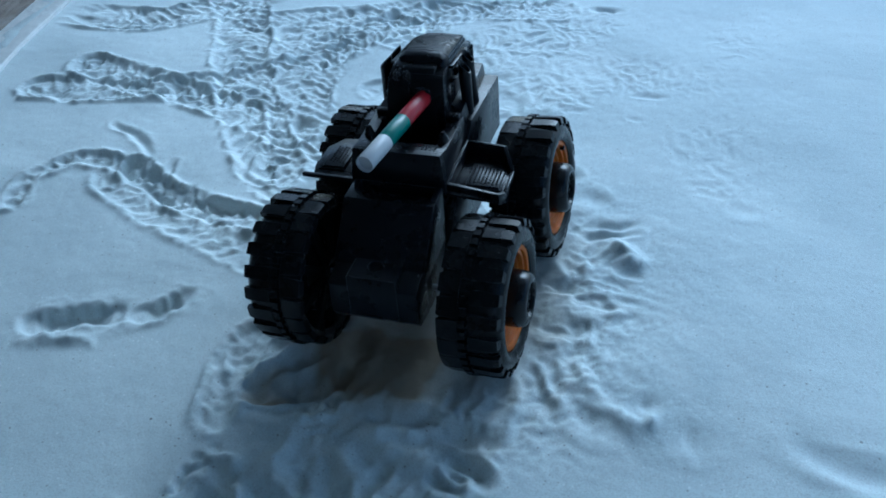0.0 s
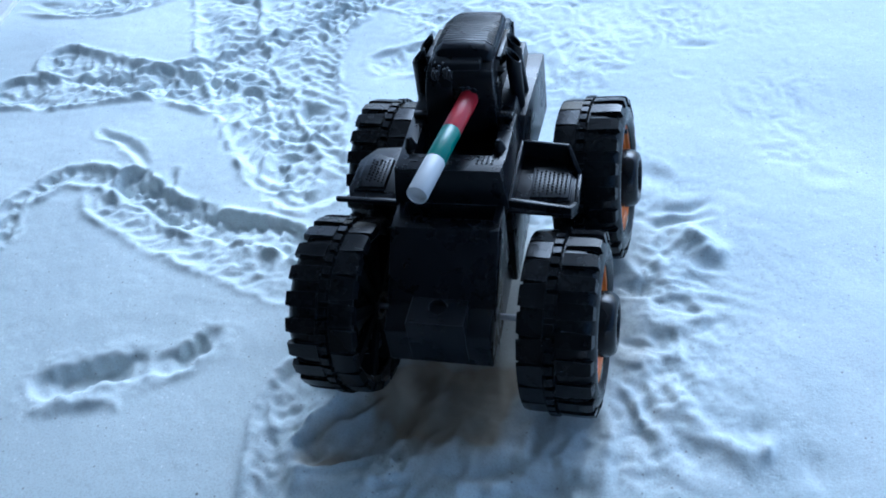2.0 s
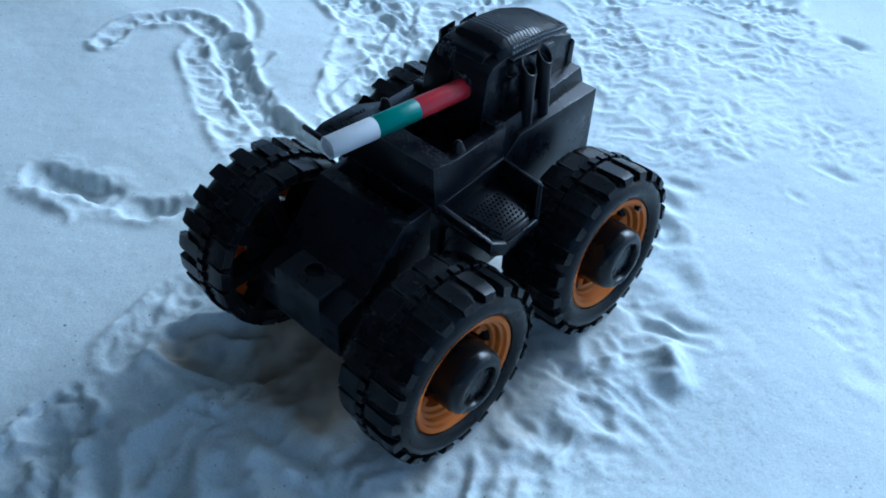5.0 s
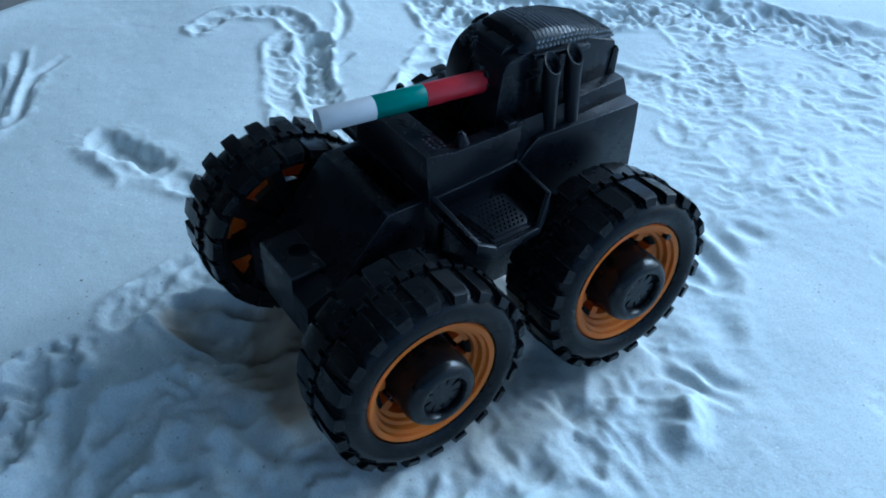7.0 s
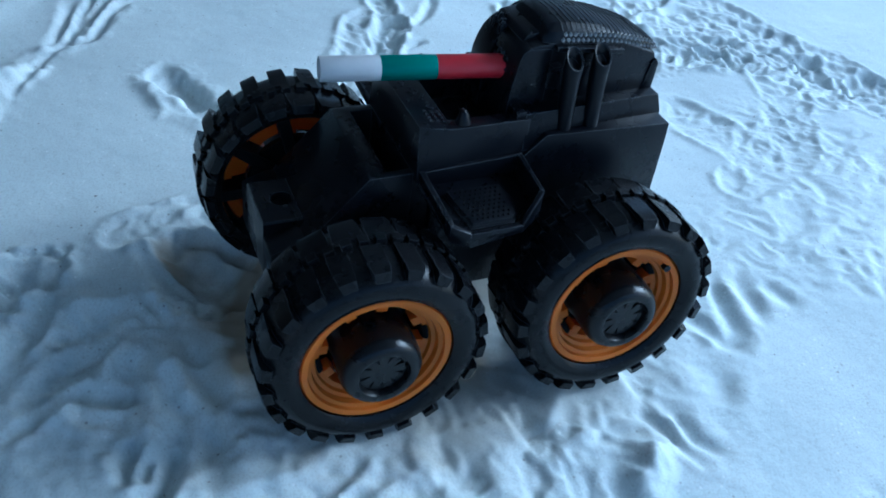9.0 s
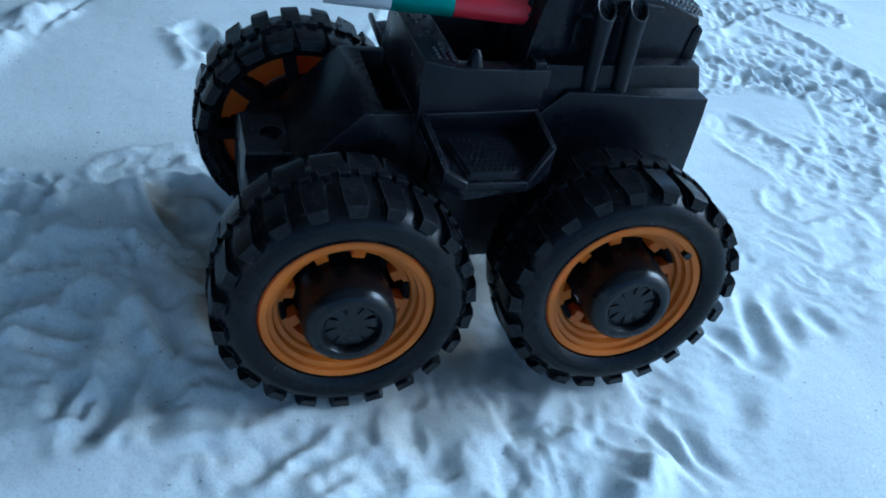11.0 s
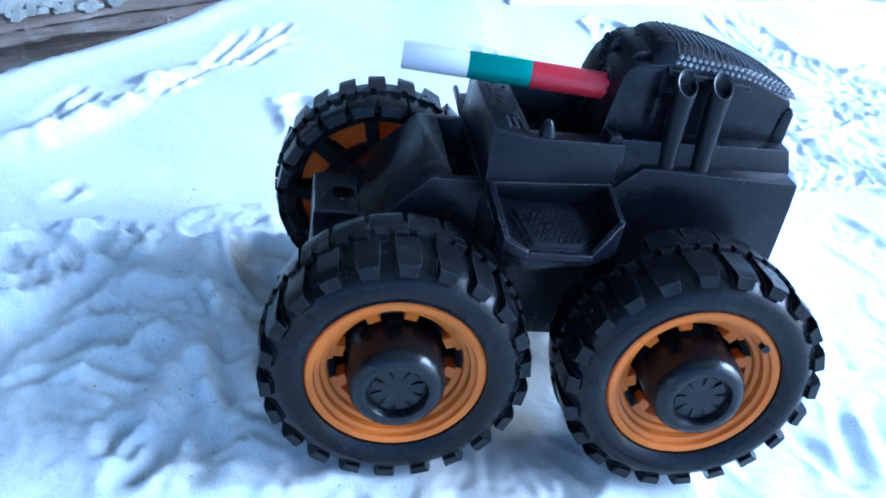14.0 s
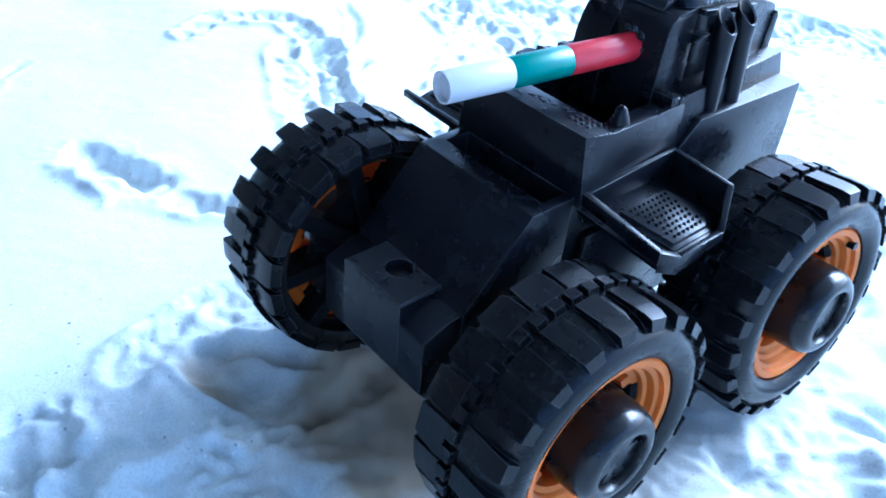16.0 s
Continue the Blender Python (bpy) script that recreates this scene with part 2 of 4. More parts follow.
def lattice_noise(x, y, seed):
    """Smooth noise of unit cells, from -1 to 1."""
    table = noise_table(seed)
    i, j = np.floor(x).astype(int), np.floor(y).astype(int)
    u, v = x - i, y - j
    u, v = u * u * u * (u * (u * 6 - 15) + 10), v * v * v * (v * (v * 6 - 15) + 10)
    g = lambda a, b: table[(i + a) % 256, (j + b) % 256]
    return (g(0, 0) * (1 - u) + g(1, 0) * u) * (1 - v) + (g(0, 1) * (1 - u) + g(1, 1) * u) * v


def fbm(x, y, cell, octaves, seed, gain=0.5):
    out, amp = 0, 1.0
    for k in range(octaves):
        out = out + amp * lattice_noise(x / cell + 17.3 * k, y / cell - 9.1 * k, seed + k)
        cell, amp = cell / 2.03, amp * gain
    return out


def curve_through(points, step=4.0):
    """Points every few millimetres on a smooth curve through the given ones."""
    p = [np.array(q, float) for q in points]
    p = [2 * p[0] - p[1], *p, 2 * p[-1] - p[-2]]
    out = []
    for a, b, c, d in zip(p, p[1:], p[2:], p[3:]):
        for t in np.linspace(0, 1, max(2, int(np.linalg.norm(c - b) / step)), endpoint=False):
            out.append(0.5 * (2 * b + (c - a) * t + (2 * a - 5 * b + 4 * c - d) * t**2 + (3 * b - a - 3 * c + d) * t**3))
    return np.array(out + [p[-2]])


def along(x, y, points):
    """For every place: how far along the curve and how far to its left the nearest point lies, and its distance."""
    c = curve_through(points)
    best, s_out, d_out = np.full(x.shape, 1e9), np.zeros(x.shape), np.zeros(x.shape)
    run = 0.0
    for a, b in zip(c, c[1:]):
        e = b - a
        size = np.linalg.norm(e)
        e = e / size
        rx, ry = x - a[0], y - a[1]
        t = np.clip(rx * e[0] + ry * e[1], 0, size)
        dx, dy = rx - t * e[0], ry - t * e[1]
        d = np.hypot(dx, dy)
        near = d < best
        best = np.where(near, d, best)
        s_out = np.where(near, run + t, s_out)
        d_out = np.where(near, np.sign(e[0] * dy - e[1] * dx) * d, d_out)
        run += size
    return s_out, d_out, best, run


def falloff(d, half, soft):
    return 1 / (1 + np.exp(np.clip((d - half) / soft, -40, 40)))


def steps(low, high, fine0, fine1, fine, grow=1.16):
    mid = list(np.arange(fine0, fine1, fine))
    up, s = [mid[-1]], fine
    while up[-1] < high:
        s *= grow
        up.append(up[-1] + s)
    down, s = [mid[0]], fine
    while down[-1] > low:
        s *= grow
        down.append(down[-1] - s)
    return np.array(down[:0:-1] + mid + up[1:])


# The sheet's edge beside the old timber, as (x, y).
EDGE = [(-60, -220), (-153, -180), (-222, -134), (-272, -103), (-302, -20), (-328, 70), (-343, 125), (-351, 160), (-357, 188), (-367, 222), (-377, 272), (-383, 330), (-430, 600), (-680, 1200)]
MARKS = []


def groove(half, deep, *path):
    """The stroke of a finger or of a sliding wheel."""
    MARKS.append(("groove", half, deep, path))


def tyre_print(half, deep, *path):
    """A run of tread marks, broken up into ridges and hollows."""
    MARKS.append(("print", half, deep, path))


def heap(half, high, *path):
    """Sand pushed up into a low, crumbled ridge."""
    MARKS.append(("heap", half, high, path))


# tracks that cross and fan out behind the toy
tyre_print(17, 4.2, (-92, 49), (-109, 94), (-131, 141), (-126, 188), (-86, 235), (-32, 274))
tyre_print(16, 4.2, (-107, 58), (-144, 102), (-177, 150), (-203, 199), (-238, 243))
tyre_print(12, 4.6, (-276, 91), (-230, 100), (-184, 117), (-150, 143), (-120, 184))
tyre_print(12, 4.2, (-265, 122), (-214, 111), (-160, 102), (-111, 90))
tyre_print(14, 3.4, (-160, 188), (-128, 221), (-75, 246), (-11, 258))
tyre_print(15, 4.2, (-306, 179), (-268, 184), (-230, 212), (-199, 252))
groove(4, 3.5, (-334, 94), (-325, 117))
groove(3, 2.2, (15, 265), (29, 267))
groove(5, 3.2, (144, -43), (163, -51), (182, -49))
# strokes and a scraped hollow before the front wheels
groove(8, 6, (-34, -72), (-20, -64), (-6, -58))
groove(5, 2.4, (-14, -78), (14, -90), (30, -92))
groove(5, 2.4, (-20, -92), (6, -106), (20, -112))
groove(6, 2.2, (-24, -108), (16, -124), (60, -122))
groove(4.5, 2.6, (48, 73), (54, 70), (60, 66))
groove(1.8, 1.6, (55, 51), (64, 53), (72, 57))
groove(2, 1.8, (43, 46), (56, 44), (64, 46), (75, 51))
heap(3, 1.8, (65, 39), (73, 35), (81, 31))
groove(2.2, 1.5, (63, 33), (73, 28), (81, 26))
heap(3, 1.4, (52, 18), (60, 15), (70, 17))
groove(5, 3.4, (51, 7), (58, 6), (66, 3))
groove(3.6, 1.8, (52, -17), (59, -16), (65, -12))
groove(4, 1.6, (74, -19), (80, -19))
groove(3, 2.2, (53, -37), (60, -44), (63, -52))
groove(3, 2.2, (48, -41), (55, -50), (57, -60))
heap(4, 2, (68, -36), (81, -46), (89, -49), (95, -47))
groove(3.6, 2.6, (90, -43), (95, -41))
groove(4, 2.2, (70, -52), (78, -55))
groove(4, 2.4, (107, -52), (113, -52))
groove(2.6, 2.2, (56, 165), (69, 165))
groove(2.2, 1.6, (57, 140), (62, 139))
groove(3.5, 1, (109, 78), (120, 78))
tyre_print(4.2, 4, (-215, -4), (-220, 14), (-213, 26), (-205, 37), (-183, 37), (-165, 34))
tyre_print(6.5, 6, (-172, 36), (-163, 33), (-144, 24), (-122, 19), (-103, 17), (-85, 15))
tyre_print(9, 2.6, (-178, 26), (-139, 10), (-103, 0), (-79, -7))
groove(2.2, 2, (-206, 67), (-190, 63), (-170, 48))
groove(1.8, 2, (-154, 47), (-151, 38))
groove(5.4, 5.5, (-148, -69), (-135, -59), (-121, -52))
heap(3, 1.6, (-145, -80), (-136, -75), (-119, -68))
groove(4.2, 5.2, (-106, -48), (-99, -44), (-95, -38))
tyre_print(8, 4.6, (-54, -49), (-55, -66), (-50, -85))
heap(3.5, 2.2, (-59, -68), (-57, -80), (-50, -89))
groove(2.4, 2.4, (-176, -109), (-217, -101))
groove(2.2, 2.4, (-173, -106), (-200, -98), (-227, -94))
groove(2.2, 2.2, (-186, -101), (-215, -90))
groove(2.4, 2.4, (-189, -96), (-234, -82))
groove(2.0, 2.2, (-189, -90), (-212, -80))
groove(2.4, 2.2, (-142, -123), (-168, -110), (-181, -99), (-189, -88), (-206, -80))
groove(2, 1.6, (-212, -79), (-220, -65))
groove(4, 5, (-42, -117), (-28, -118), (-17, -122))
groove(4, 4, (-8, -130), (-10, -126))
groove(3.4, 2.2, (12, -113), (3, -100), (-5, -88))
heap(4, 1.8, (-21, -104), (-19, -92), (-16, -78), (-13, -67))
tyre_print(5, 2.6, (-12, -102), (-13, -92), (-13, -78), (-14, -70))
groove(2, 1.6, (-6, -110), (-8, -103), (-14, -97))
groove(2.4, 1.8, (4, -109), (2, -101), (0, -93))
groove(2.6, 2, (16, -106), (13, -100), (13, -89), (11, -84))
groove(3, 2.2, (7, -90), (9, -87))
groove(3.6, 2.4, (2, -75), (13, -70), (24, -67))
groove(4.4, 3, (14, -83), (26, -76), (36, -72), (46, -69))
groove(3.6, 2.4, (25, -81), (36, -79), (44, -81), (49, -85))
groove(2.6, 1.8, (27, -88), (36, -91), (41, -91))
groove(2.2, 1.4, (38, -84), (44, -87))
groove(3.2, 2.4, (51, -40), (58, -48), (62, -53))
groove(4, 2.2, (58, -28), (67, -23))
groove(4.6, 3, (57, -13), (68, -10))
groove(4, 2.6, (47, 9), (60, 10))
groove(4.6, 2.8, (63, -1), (72, 6))
heap(4, 2, (64, 16), (60, 23))
heap(5, 2.2, (75, 32), (69, 37))
groove(2.6, 2.2, (40, 44), (46, 46), (51, 48))
groove(2.8, 2.2, (52, 39), (64, 48), (73, 51))
groove(2.8, 2.2, (55, 52), (68, 54), (74, 57))
groove(5, 2.6, (43, 69), (54, 65))
groove(3, 2.2, (32, 83), (39, 84))
groove(3, 2.2, (12, 94), (28, 89), (37, 88))
groove(2.6, 1.8, (24, 76), (39, 81))
groove(3, 1.8, (14, 103), (30, 100))
groove(2.6, 1.6, (18, 108), (29, 115))
tyre_print(11, 3, (-159, 173), (-141, 186), (-120, 199), (-90, 197), (-53, 173), (-33, 140))
tyre_print(11, 3, (-188, 200), (-158, 216), (-119, 223), (-82, 216))
tyre_print(10, 2.6, (-83, 141), (-64, 148), (-47, 155))
heap(7, 5, (-88, -158), (-102, -148), (-126, -137), (-151, -126), (-168, -111))
groove(2, 2, (-109, -158), (-144, -152))
groove(2, 2, (-106, -151), (-136, -145))
groove(2.6, 2.4, (-60, -136), (-68, -131))
tyre_print(10, 6, (-25, -134), (-32, -125), (-37, -113))
heap(4, 2.2, (-1, -129), (-10, -121), (-20, -114))
heap(3, 1.6, (-8, -109), (-12, -98))
heap(3, 1.6, (4, -105), (-1, -91))
heap(3, 1.6, (21, -112), (14, -97), (13, -85))
# creases pushed up by fingers round the front wheels
groove(2.0, 2.4, (24, -116), (18, -108), (14, -103), (14, -95), (14, -87))
groove(1.8, 2.0, (10, -106), (6, -100), (-1, -94), (-4, -91))
groove(1.6, 1.4, (4, -110), (2, -101), (-2, -94))
groove(1.8, 2.0, (-5, -108), (-11, -102), (-16, -102))
groove(1.7, 2.4, (-18, -86), (-8, -83))
groove(1.7, 2.4, (-20, -81), (-9, -79))
groove(1.7, 2.4, (-21, -76), (-11, -74))
groove(1.7, 2.0, (-14, -70), (-7, -69))
groove(3.0, 2.0, (-1, -74), (12, -69), (22, -67), (32, -70))
groove(2.0, 1.8, (43, -90), (37, -89), (31, -88))
groove(1.6, 1.6, (43, -86), (39, -85), (34, -84))
groove(3.0, 3.2, (-6, -118), (-13, -113), (-22, -110), (-29, -107))
heap(4, 3.0, (-24, -126), (-27, -123))
heap(3.5, 2.6, (-29, -117), (-36, -116))
groove(2.0, 2.2, (62, -51), (58, -45), (53, -38), (48, -35))
groove(2.0, 2.2, (63, -43), (61, -38), (57, -32), (52, -29))
groove(2.4, 1.8, (60, -28), (63, -25), (67, -22))
groove(3, 2.0, (59, -14), (64, -12), (68, -10))
groove(3.2, 2.2, (51, 7), (59, 10), (62, 12))
groove(1.8, 1.8, (43, -90), (34, -88), (29, -86))
groove(2.6, 2.4, (50, -87), (47, -82), (41, -79), (31, -79))
groove(3, 2.2, (12, -80), (25, -73), (38, -69), (47, -68))
groove(3, 1.8, (12, -72), (23, -67), (31, -68))
groove(1.4, 1.2, (43, -87), (39, -85), (36, -83))



def scoop_at(x, y):
    """How far out of the scooped hollow a place lies (1 at its edge), and its place along and across it."""
    u, v = (x + 28) * 0.66 + (y + 59) * 0.75, (y + 59) * 0.66 - (x + 28) * 0.75
    return np.hypot(u / 25, v / (12.5 + 0.12 * u)) + 0.16 * fbm(x, y, 14, 3, 101), u, v


def sand_height(x, y):
    warp_x, warp_y = 5 * fbm(x, y, 22, 3, 3), 5 * fbm(x, y, 22, 3, 9)
    far = np.sign(y) * np.maximum(np.abs(y) - 30, 0)
    h = 0.035 * far + 0.03 * np.maximum(-x - 90, 0) * np.clip(y / 50 + 0.6, 0, 1)
    h = np.clip(h, -12, 16)
    h = h + 1.3 * fbm(x, y, 95, 3, 21) * np.clip(np.hypot(x, y) / 70, 0.25, 1) + 0.08 * fbm(x, y, 6, 3, 31)
    rough = np.zeros(x.shape)
    crumbs, crumbs2 = fbm(x, y, 7, 3, 51), fbm(x, y, 14, 2, 41)
    for kind, half, deep, path in MARKS:
        px, py = zip(*path)
        if kind == "print" and min(px) > -190 and min(py) > 100:
            deep = 0.78 * deep
        if kind == "groove" and min(px) > 38:
            deep = 0.52 * deep
        reach = 3.2 * half + 14
        m = np.flatnonzero((x > min(px) - reach) & (x < max(px) + reach) & (y > min(py) - reach) & (y < max(py) + reach))
        k = 0.3 if kind == "print" else 0.45
        s, d, dist, run = along(x[m] + k * warp_x[m], y[m] + k * warp_y[m], path)
        cr, cr2 = crumbs[m], crumbs2[m]
        if kind == "print":
            inside = falloff(dist * (1 + 0.25 * cr2 + (0.22 * cr if deep > 5 else 0)), half, 0.8)
            bars = np.abs(np.cos(np.pi * (s + 4.4 * (d > 0) + 0.05 * d * d) / 8.9 + 1.4 * lattice_noise(x[m] / 17, y[m] / 17, 47)))
            hollow = np.clip(1.9 * np.abs(fbm(s + 0.6 * np.abs(d) + 40 * half, 0.6 * d, 8, 3, 59, 0.5)), 0, 1.2)
            h[m] -= 0.72 * inside * deep * ((0.05 if deep < 5 else 0.3) + (0.42 if deep < 5 else 0.45) * bars + 0.5 * hollow) * (0.8 + 0.4 * cr2)
            rim = np.exp(-(((dist - half - 1.6) / 2.0) ** 2))
            h[m] += 0.26 * deep * rim * np.clip(0.7 + 0.9 * cr, 0, 2)
            rough[m] = np.maximum(rough[m], np.maximum(0.5 * inside, 0.6 * rim))
        elif kind == "groove":
            fade = np.clip(np.minimum(s, run - s) / (0.25 * run + 1) + 0.35, 0, 1)
            inside = np.exp(-((dist / half) ** 2)) if deep < 5 else falloff(dist * (1 + 0.15 * cr2) - 0.9 * np.cos(2 * np.pi * s / 6.5), half, 0.13 * half)
            rim = np.exp(-(((np.abs(dist) - 1.7 * half) / (0.7 * half)) ** 2))
            lee = np.where(d < 0, 0.36, 0.16)
            h[m] += deep * fade * (lee * (0.6 if deep > 5 else 1.0) * rim * np.clip(0.8 + 0.9 * cr, 0, 2) - inside * (0.9 + 0.25 * cr2))
            rough[m] = np.maximum(rough[m], 0.45 * rim * min(1, deep / 4))
        else:
            up = np.exp(-((dist / half) ** 2))
            h[m] += deep * up * np.clip(0.75 + 0.6 * cr2 + 0.25 * cr, 0, 2)
            rough[m] = np.maximum(rough[m], 0.45 * up)
    # loose, ruffled ground round the toy; fine mottling on the trodden far side
    ring = np.exp(-(((np.hypot(x - 6, y + 14) - 56) / 24) ** 2)) * falloff(-x, 44, 5)
    ring = np.maximum(ring, 0.7 * np.exp(-(((x - 8) / 46) ** 4 + ((y + 104) / 30) ** 4)))
    bend, away = np.arctan2(y + 14, x - 6), np.hypot(x - 6, y + 14)
    u = 52 * (bend + 0.006 * away) + 0.8 * warp_x
    strokes = 1 - 1.7 * np.abs(fbm(u, 0.32 * away + 0.5 * warp_y, 8, 2, 81, 0.45))
    crumple = 1 - 1.6 * np.abs(fbm(x + warp_x, y + warp_y, 7, 3, 84, 0.6))
    h = h + np.clip(ring, 0, 1) * 0.5 * (np.abs(fbm(x, y, 5, 3, 141, 0.65)) - 0.3)
    h = h + np.clip(ring, 0, 1) * (0.8 * strokes + 0.6 * crumple - 0.65)
    patch = np.clip(0.35 + 1.2 * fbm(x, y, 60, 2, 83), 0, 1) * falloff(-(x + 40) - 0.6 * (y - 60), 0, 16) * falloff(60 - y - 0.5 * x, 30, 12) * falloff(x, 104, 7) * falloff(y, 255, 10)
    h = h + patch * (0.4 - 1.3 * np.abs(fbm(x + warp_x, 0.7 * (y + warp_y), 9, 4, 87, 0.6)))
    h = h + rough * (0.8 * np.abs(fbm(x, y, 5, 3, 91, 0.6)) + 0.3 * fbm(x, y, 2.4, 2, 95))
    # a scoop before the left front wheel, with folds of sand along it
    scoop, lengthwise, across = scoop_at(x, y)
    folds = np.abs(fbm(0.45 * lengthwise + 20, across, 9, 2, 111, 0.45))
    h = h - 4.6 * falloff(scoop, 0.92, 0.05) * (0.55 + 1.2 * folds) + 1.3 * np.exp(-(((scoop - 1.1) / 0.12) ** 2))
    # the wheels have pressed their own seats
    for wx, wy, low in ((-32, -36, 1.4), (35, -32.4, 0.7), (-37, 27, 0.6), (35, 30, 3.5)):
        near = np.maximum(np.abs(x - wx) / 14, np.abs(y - wy) / 12)
        seat = 1 / (1 + np.exp(np.clip((near - 1) * 9, -40, 40)))
        want = low + ((y - wy) / 12) ** 2 * 2.0
        h = h * (1 - seat) + seat * np.clip(h, want - 0.3, want + 0.2)
    return h


def build_sand():
    xs, ys = steps(-950, 1400, -285, 125, 0.98), steps(-700, 2000, -150, 270, 0.98)
    gx, gy = np.meshgrid(xs, ys)
    x, y = gx.ravel(), gy.ravel()
    z = sand_height(x, y)
    d, dist = along(x, y, EDGE)[1:3]
    inside = d < 0
    d = np.where(inside, dist, -dist)
    z = z + 2.0 * np.exp(-(((d - 8) / 7) ** 2)) - 30 * np.clip((3 - d) / 9, 0, 1) ** 2
    me = bpy.data.meshes.new("sand")
    n, w = len(x), len(xs)
    j, i = np.meshgrid(np.arange(len(ys) - 1), np.arange(w - 1), indexing="ij")
    a = (j * w + i).ravel()
    quads = np.stack([a, a + 1, a + 1 + w, a + w], 1)
    keep = (d[quads] > -8).any(1)
    quads = quads[keep]
    used = np.unique(quads)
    remap = np.zeros(n, int)
    remap[used] = np.arange(len(used))
    quads, x, y, z = remap[quads], x[used], y[used], z[used]
    me.vertices.add(len(x))
    me.vertices.foreach_set("co", (np.stack([x, y, z], 1) * MM).ravel())
    me.loops.add(quads.size)
    me.loops.foreach_set("vertex_index", quads.ravel())
    me.polygons.add(len(quads))
    me.polygons.foreach_set("loop_start", np.arange(len(quads)) * 4)
    me.polygons.foreach_set("use_smooth", np.ones(len(quads), bool))
    me.update(calc_edges=True)
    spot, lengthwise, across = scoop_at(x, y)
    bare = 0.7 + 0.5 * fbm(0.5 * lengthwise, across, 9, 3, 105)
    # below and beside the toy its shade is put into the brown too
    front_shade = np.hypot((x - 1) / 22, (y + 48) / 17) + 0.25 * fbm(x, y, 16, 3, 107)
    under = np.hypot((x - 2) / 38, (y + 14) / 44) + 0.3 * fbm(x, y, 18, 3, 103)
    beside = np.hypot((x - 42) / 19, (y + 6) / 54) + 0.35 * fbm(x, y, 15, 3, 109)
    deep = np.clip(bare * falloff(spot, 0.95, 0.05) + 0.85 * falloff(front_shade, 0.9, 0.1) + 0.6 * falloff(under, 0.95, 0.12) + 0.5 * falloff(beside, 0.9, 0.2), 0, 0.95)
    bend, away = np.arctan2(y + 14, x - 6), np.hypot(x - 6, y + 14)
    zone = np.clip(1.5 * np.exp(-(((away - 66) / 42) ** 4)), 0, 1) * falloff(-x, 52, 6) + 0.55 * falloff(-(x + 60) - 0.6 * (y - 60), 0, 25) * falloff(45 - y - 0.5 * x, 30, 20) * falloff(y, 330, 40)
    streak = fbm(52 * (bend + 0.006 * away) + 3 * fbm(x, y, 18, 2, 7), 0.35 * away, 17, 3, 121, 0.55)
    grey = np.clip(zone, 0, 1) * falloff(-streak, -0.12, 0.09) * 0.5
    col = me.color_attributes.new("stirred_shaded", "FLOAT_COLOR", "POINT")
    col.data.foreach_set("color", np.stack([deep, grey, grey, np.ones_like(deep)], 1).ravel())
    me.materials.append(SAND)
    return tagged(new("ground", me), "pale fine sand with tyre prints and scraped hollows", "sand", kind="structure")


build_sand()

# ---- floor below the sheet's edge, and unseen panels added to shape the light on it ----
part("floor", block(-2600, 2600, -2200, 3600, -160, -110), CONCRETE)
tagged(bpy.data.objects["floor"], "rough grey concrete floor below the sand", "floor", kind="structure")
# added wall, never in view: blocks the sky behind the viewer, bounces some light
part("unseen_wall", block(-2600, 2600, -1700, -1560, -110, 530), SCREEN_GREY)
tagged(bpy.data.objects["unseen_wall"], "unseen wall behind the viewer, added to block and bounce light", "wall", kind="structure")
# unseen roof panel, added so that light falls off towards the viewer
part("ceiling", block(-2600, 600, -1560, 430, 450, 530), SCREEN_GREY)
tagged(bpy.data.objects["ceiling"], "unseen panel overhead, added to shade the near side", "ceiling", kind="structure")
# second unseen panel, added to dim the left part of the sand
part("left_shade_panel", block(-2600, -310, 430, 690, 450, 530), SCREEN_GREY)
tagged(bpy.data.objects["left_shade_panel"], "unseen panel overhead, added to shade the sand on the left", "ceiling", kind="structure")


def timber(length, high, deep, seed):
    """An old squared beam with a split along its face, lying along x. Its foot is set back, a shape added to shade the
    gap below.
    """
    rows = []
    prof = [(deep / 2 - 8, 0), (deep / 2 - 8, high * 0.36), (-deep / 2 + 1, high * 0.39), (-deep / 2 - 1, high * 0.4), (-deep / 2 - 1, high * 0.43), (-deep / 2 + 2, high * 0.45), (-deep / 2 + 12, high * 0.465), (-deep / 2 + 4, high * 0.485),
            (-deep / 2 + 1, high * 0.5), (-deep / 2, high * 0.6), (-deep / 2 - 1, high * 0.78), (-deep / 2 + 1.5, high * 0.93), (-deep / 2 + 7, high), (deep / 2 - 5, high * 0.98), (deep / 2, high * 0.9), (deep / 2, 0)]
    xs = np.linspace(-length / 2, length / 2, 140)
    wob = [(fbm(xs + 31.0 * k, xs * 0 + 7.7 * k, 40, 4, seed, 0.6), fbm(xs - 17.0 * k, xs * 0 + 3.3 * k, 30, 4, seed + 9, 0.6)) for k in range(len(prof))]
    for i, x in enumerate(xs):
        rows.append([(x, y + 1.6 * wob[k][0][i], z + 1.8 * wob[k][1][i] * (z > 0)) for k, (y, z) in enumerate(prof)])
    return loft(*rows)


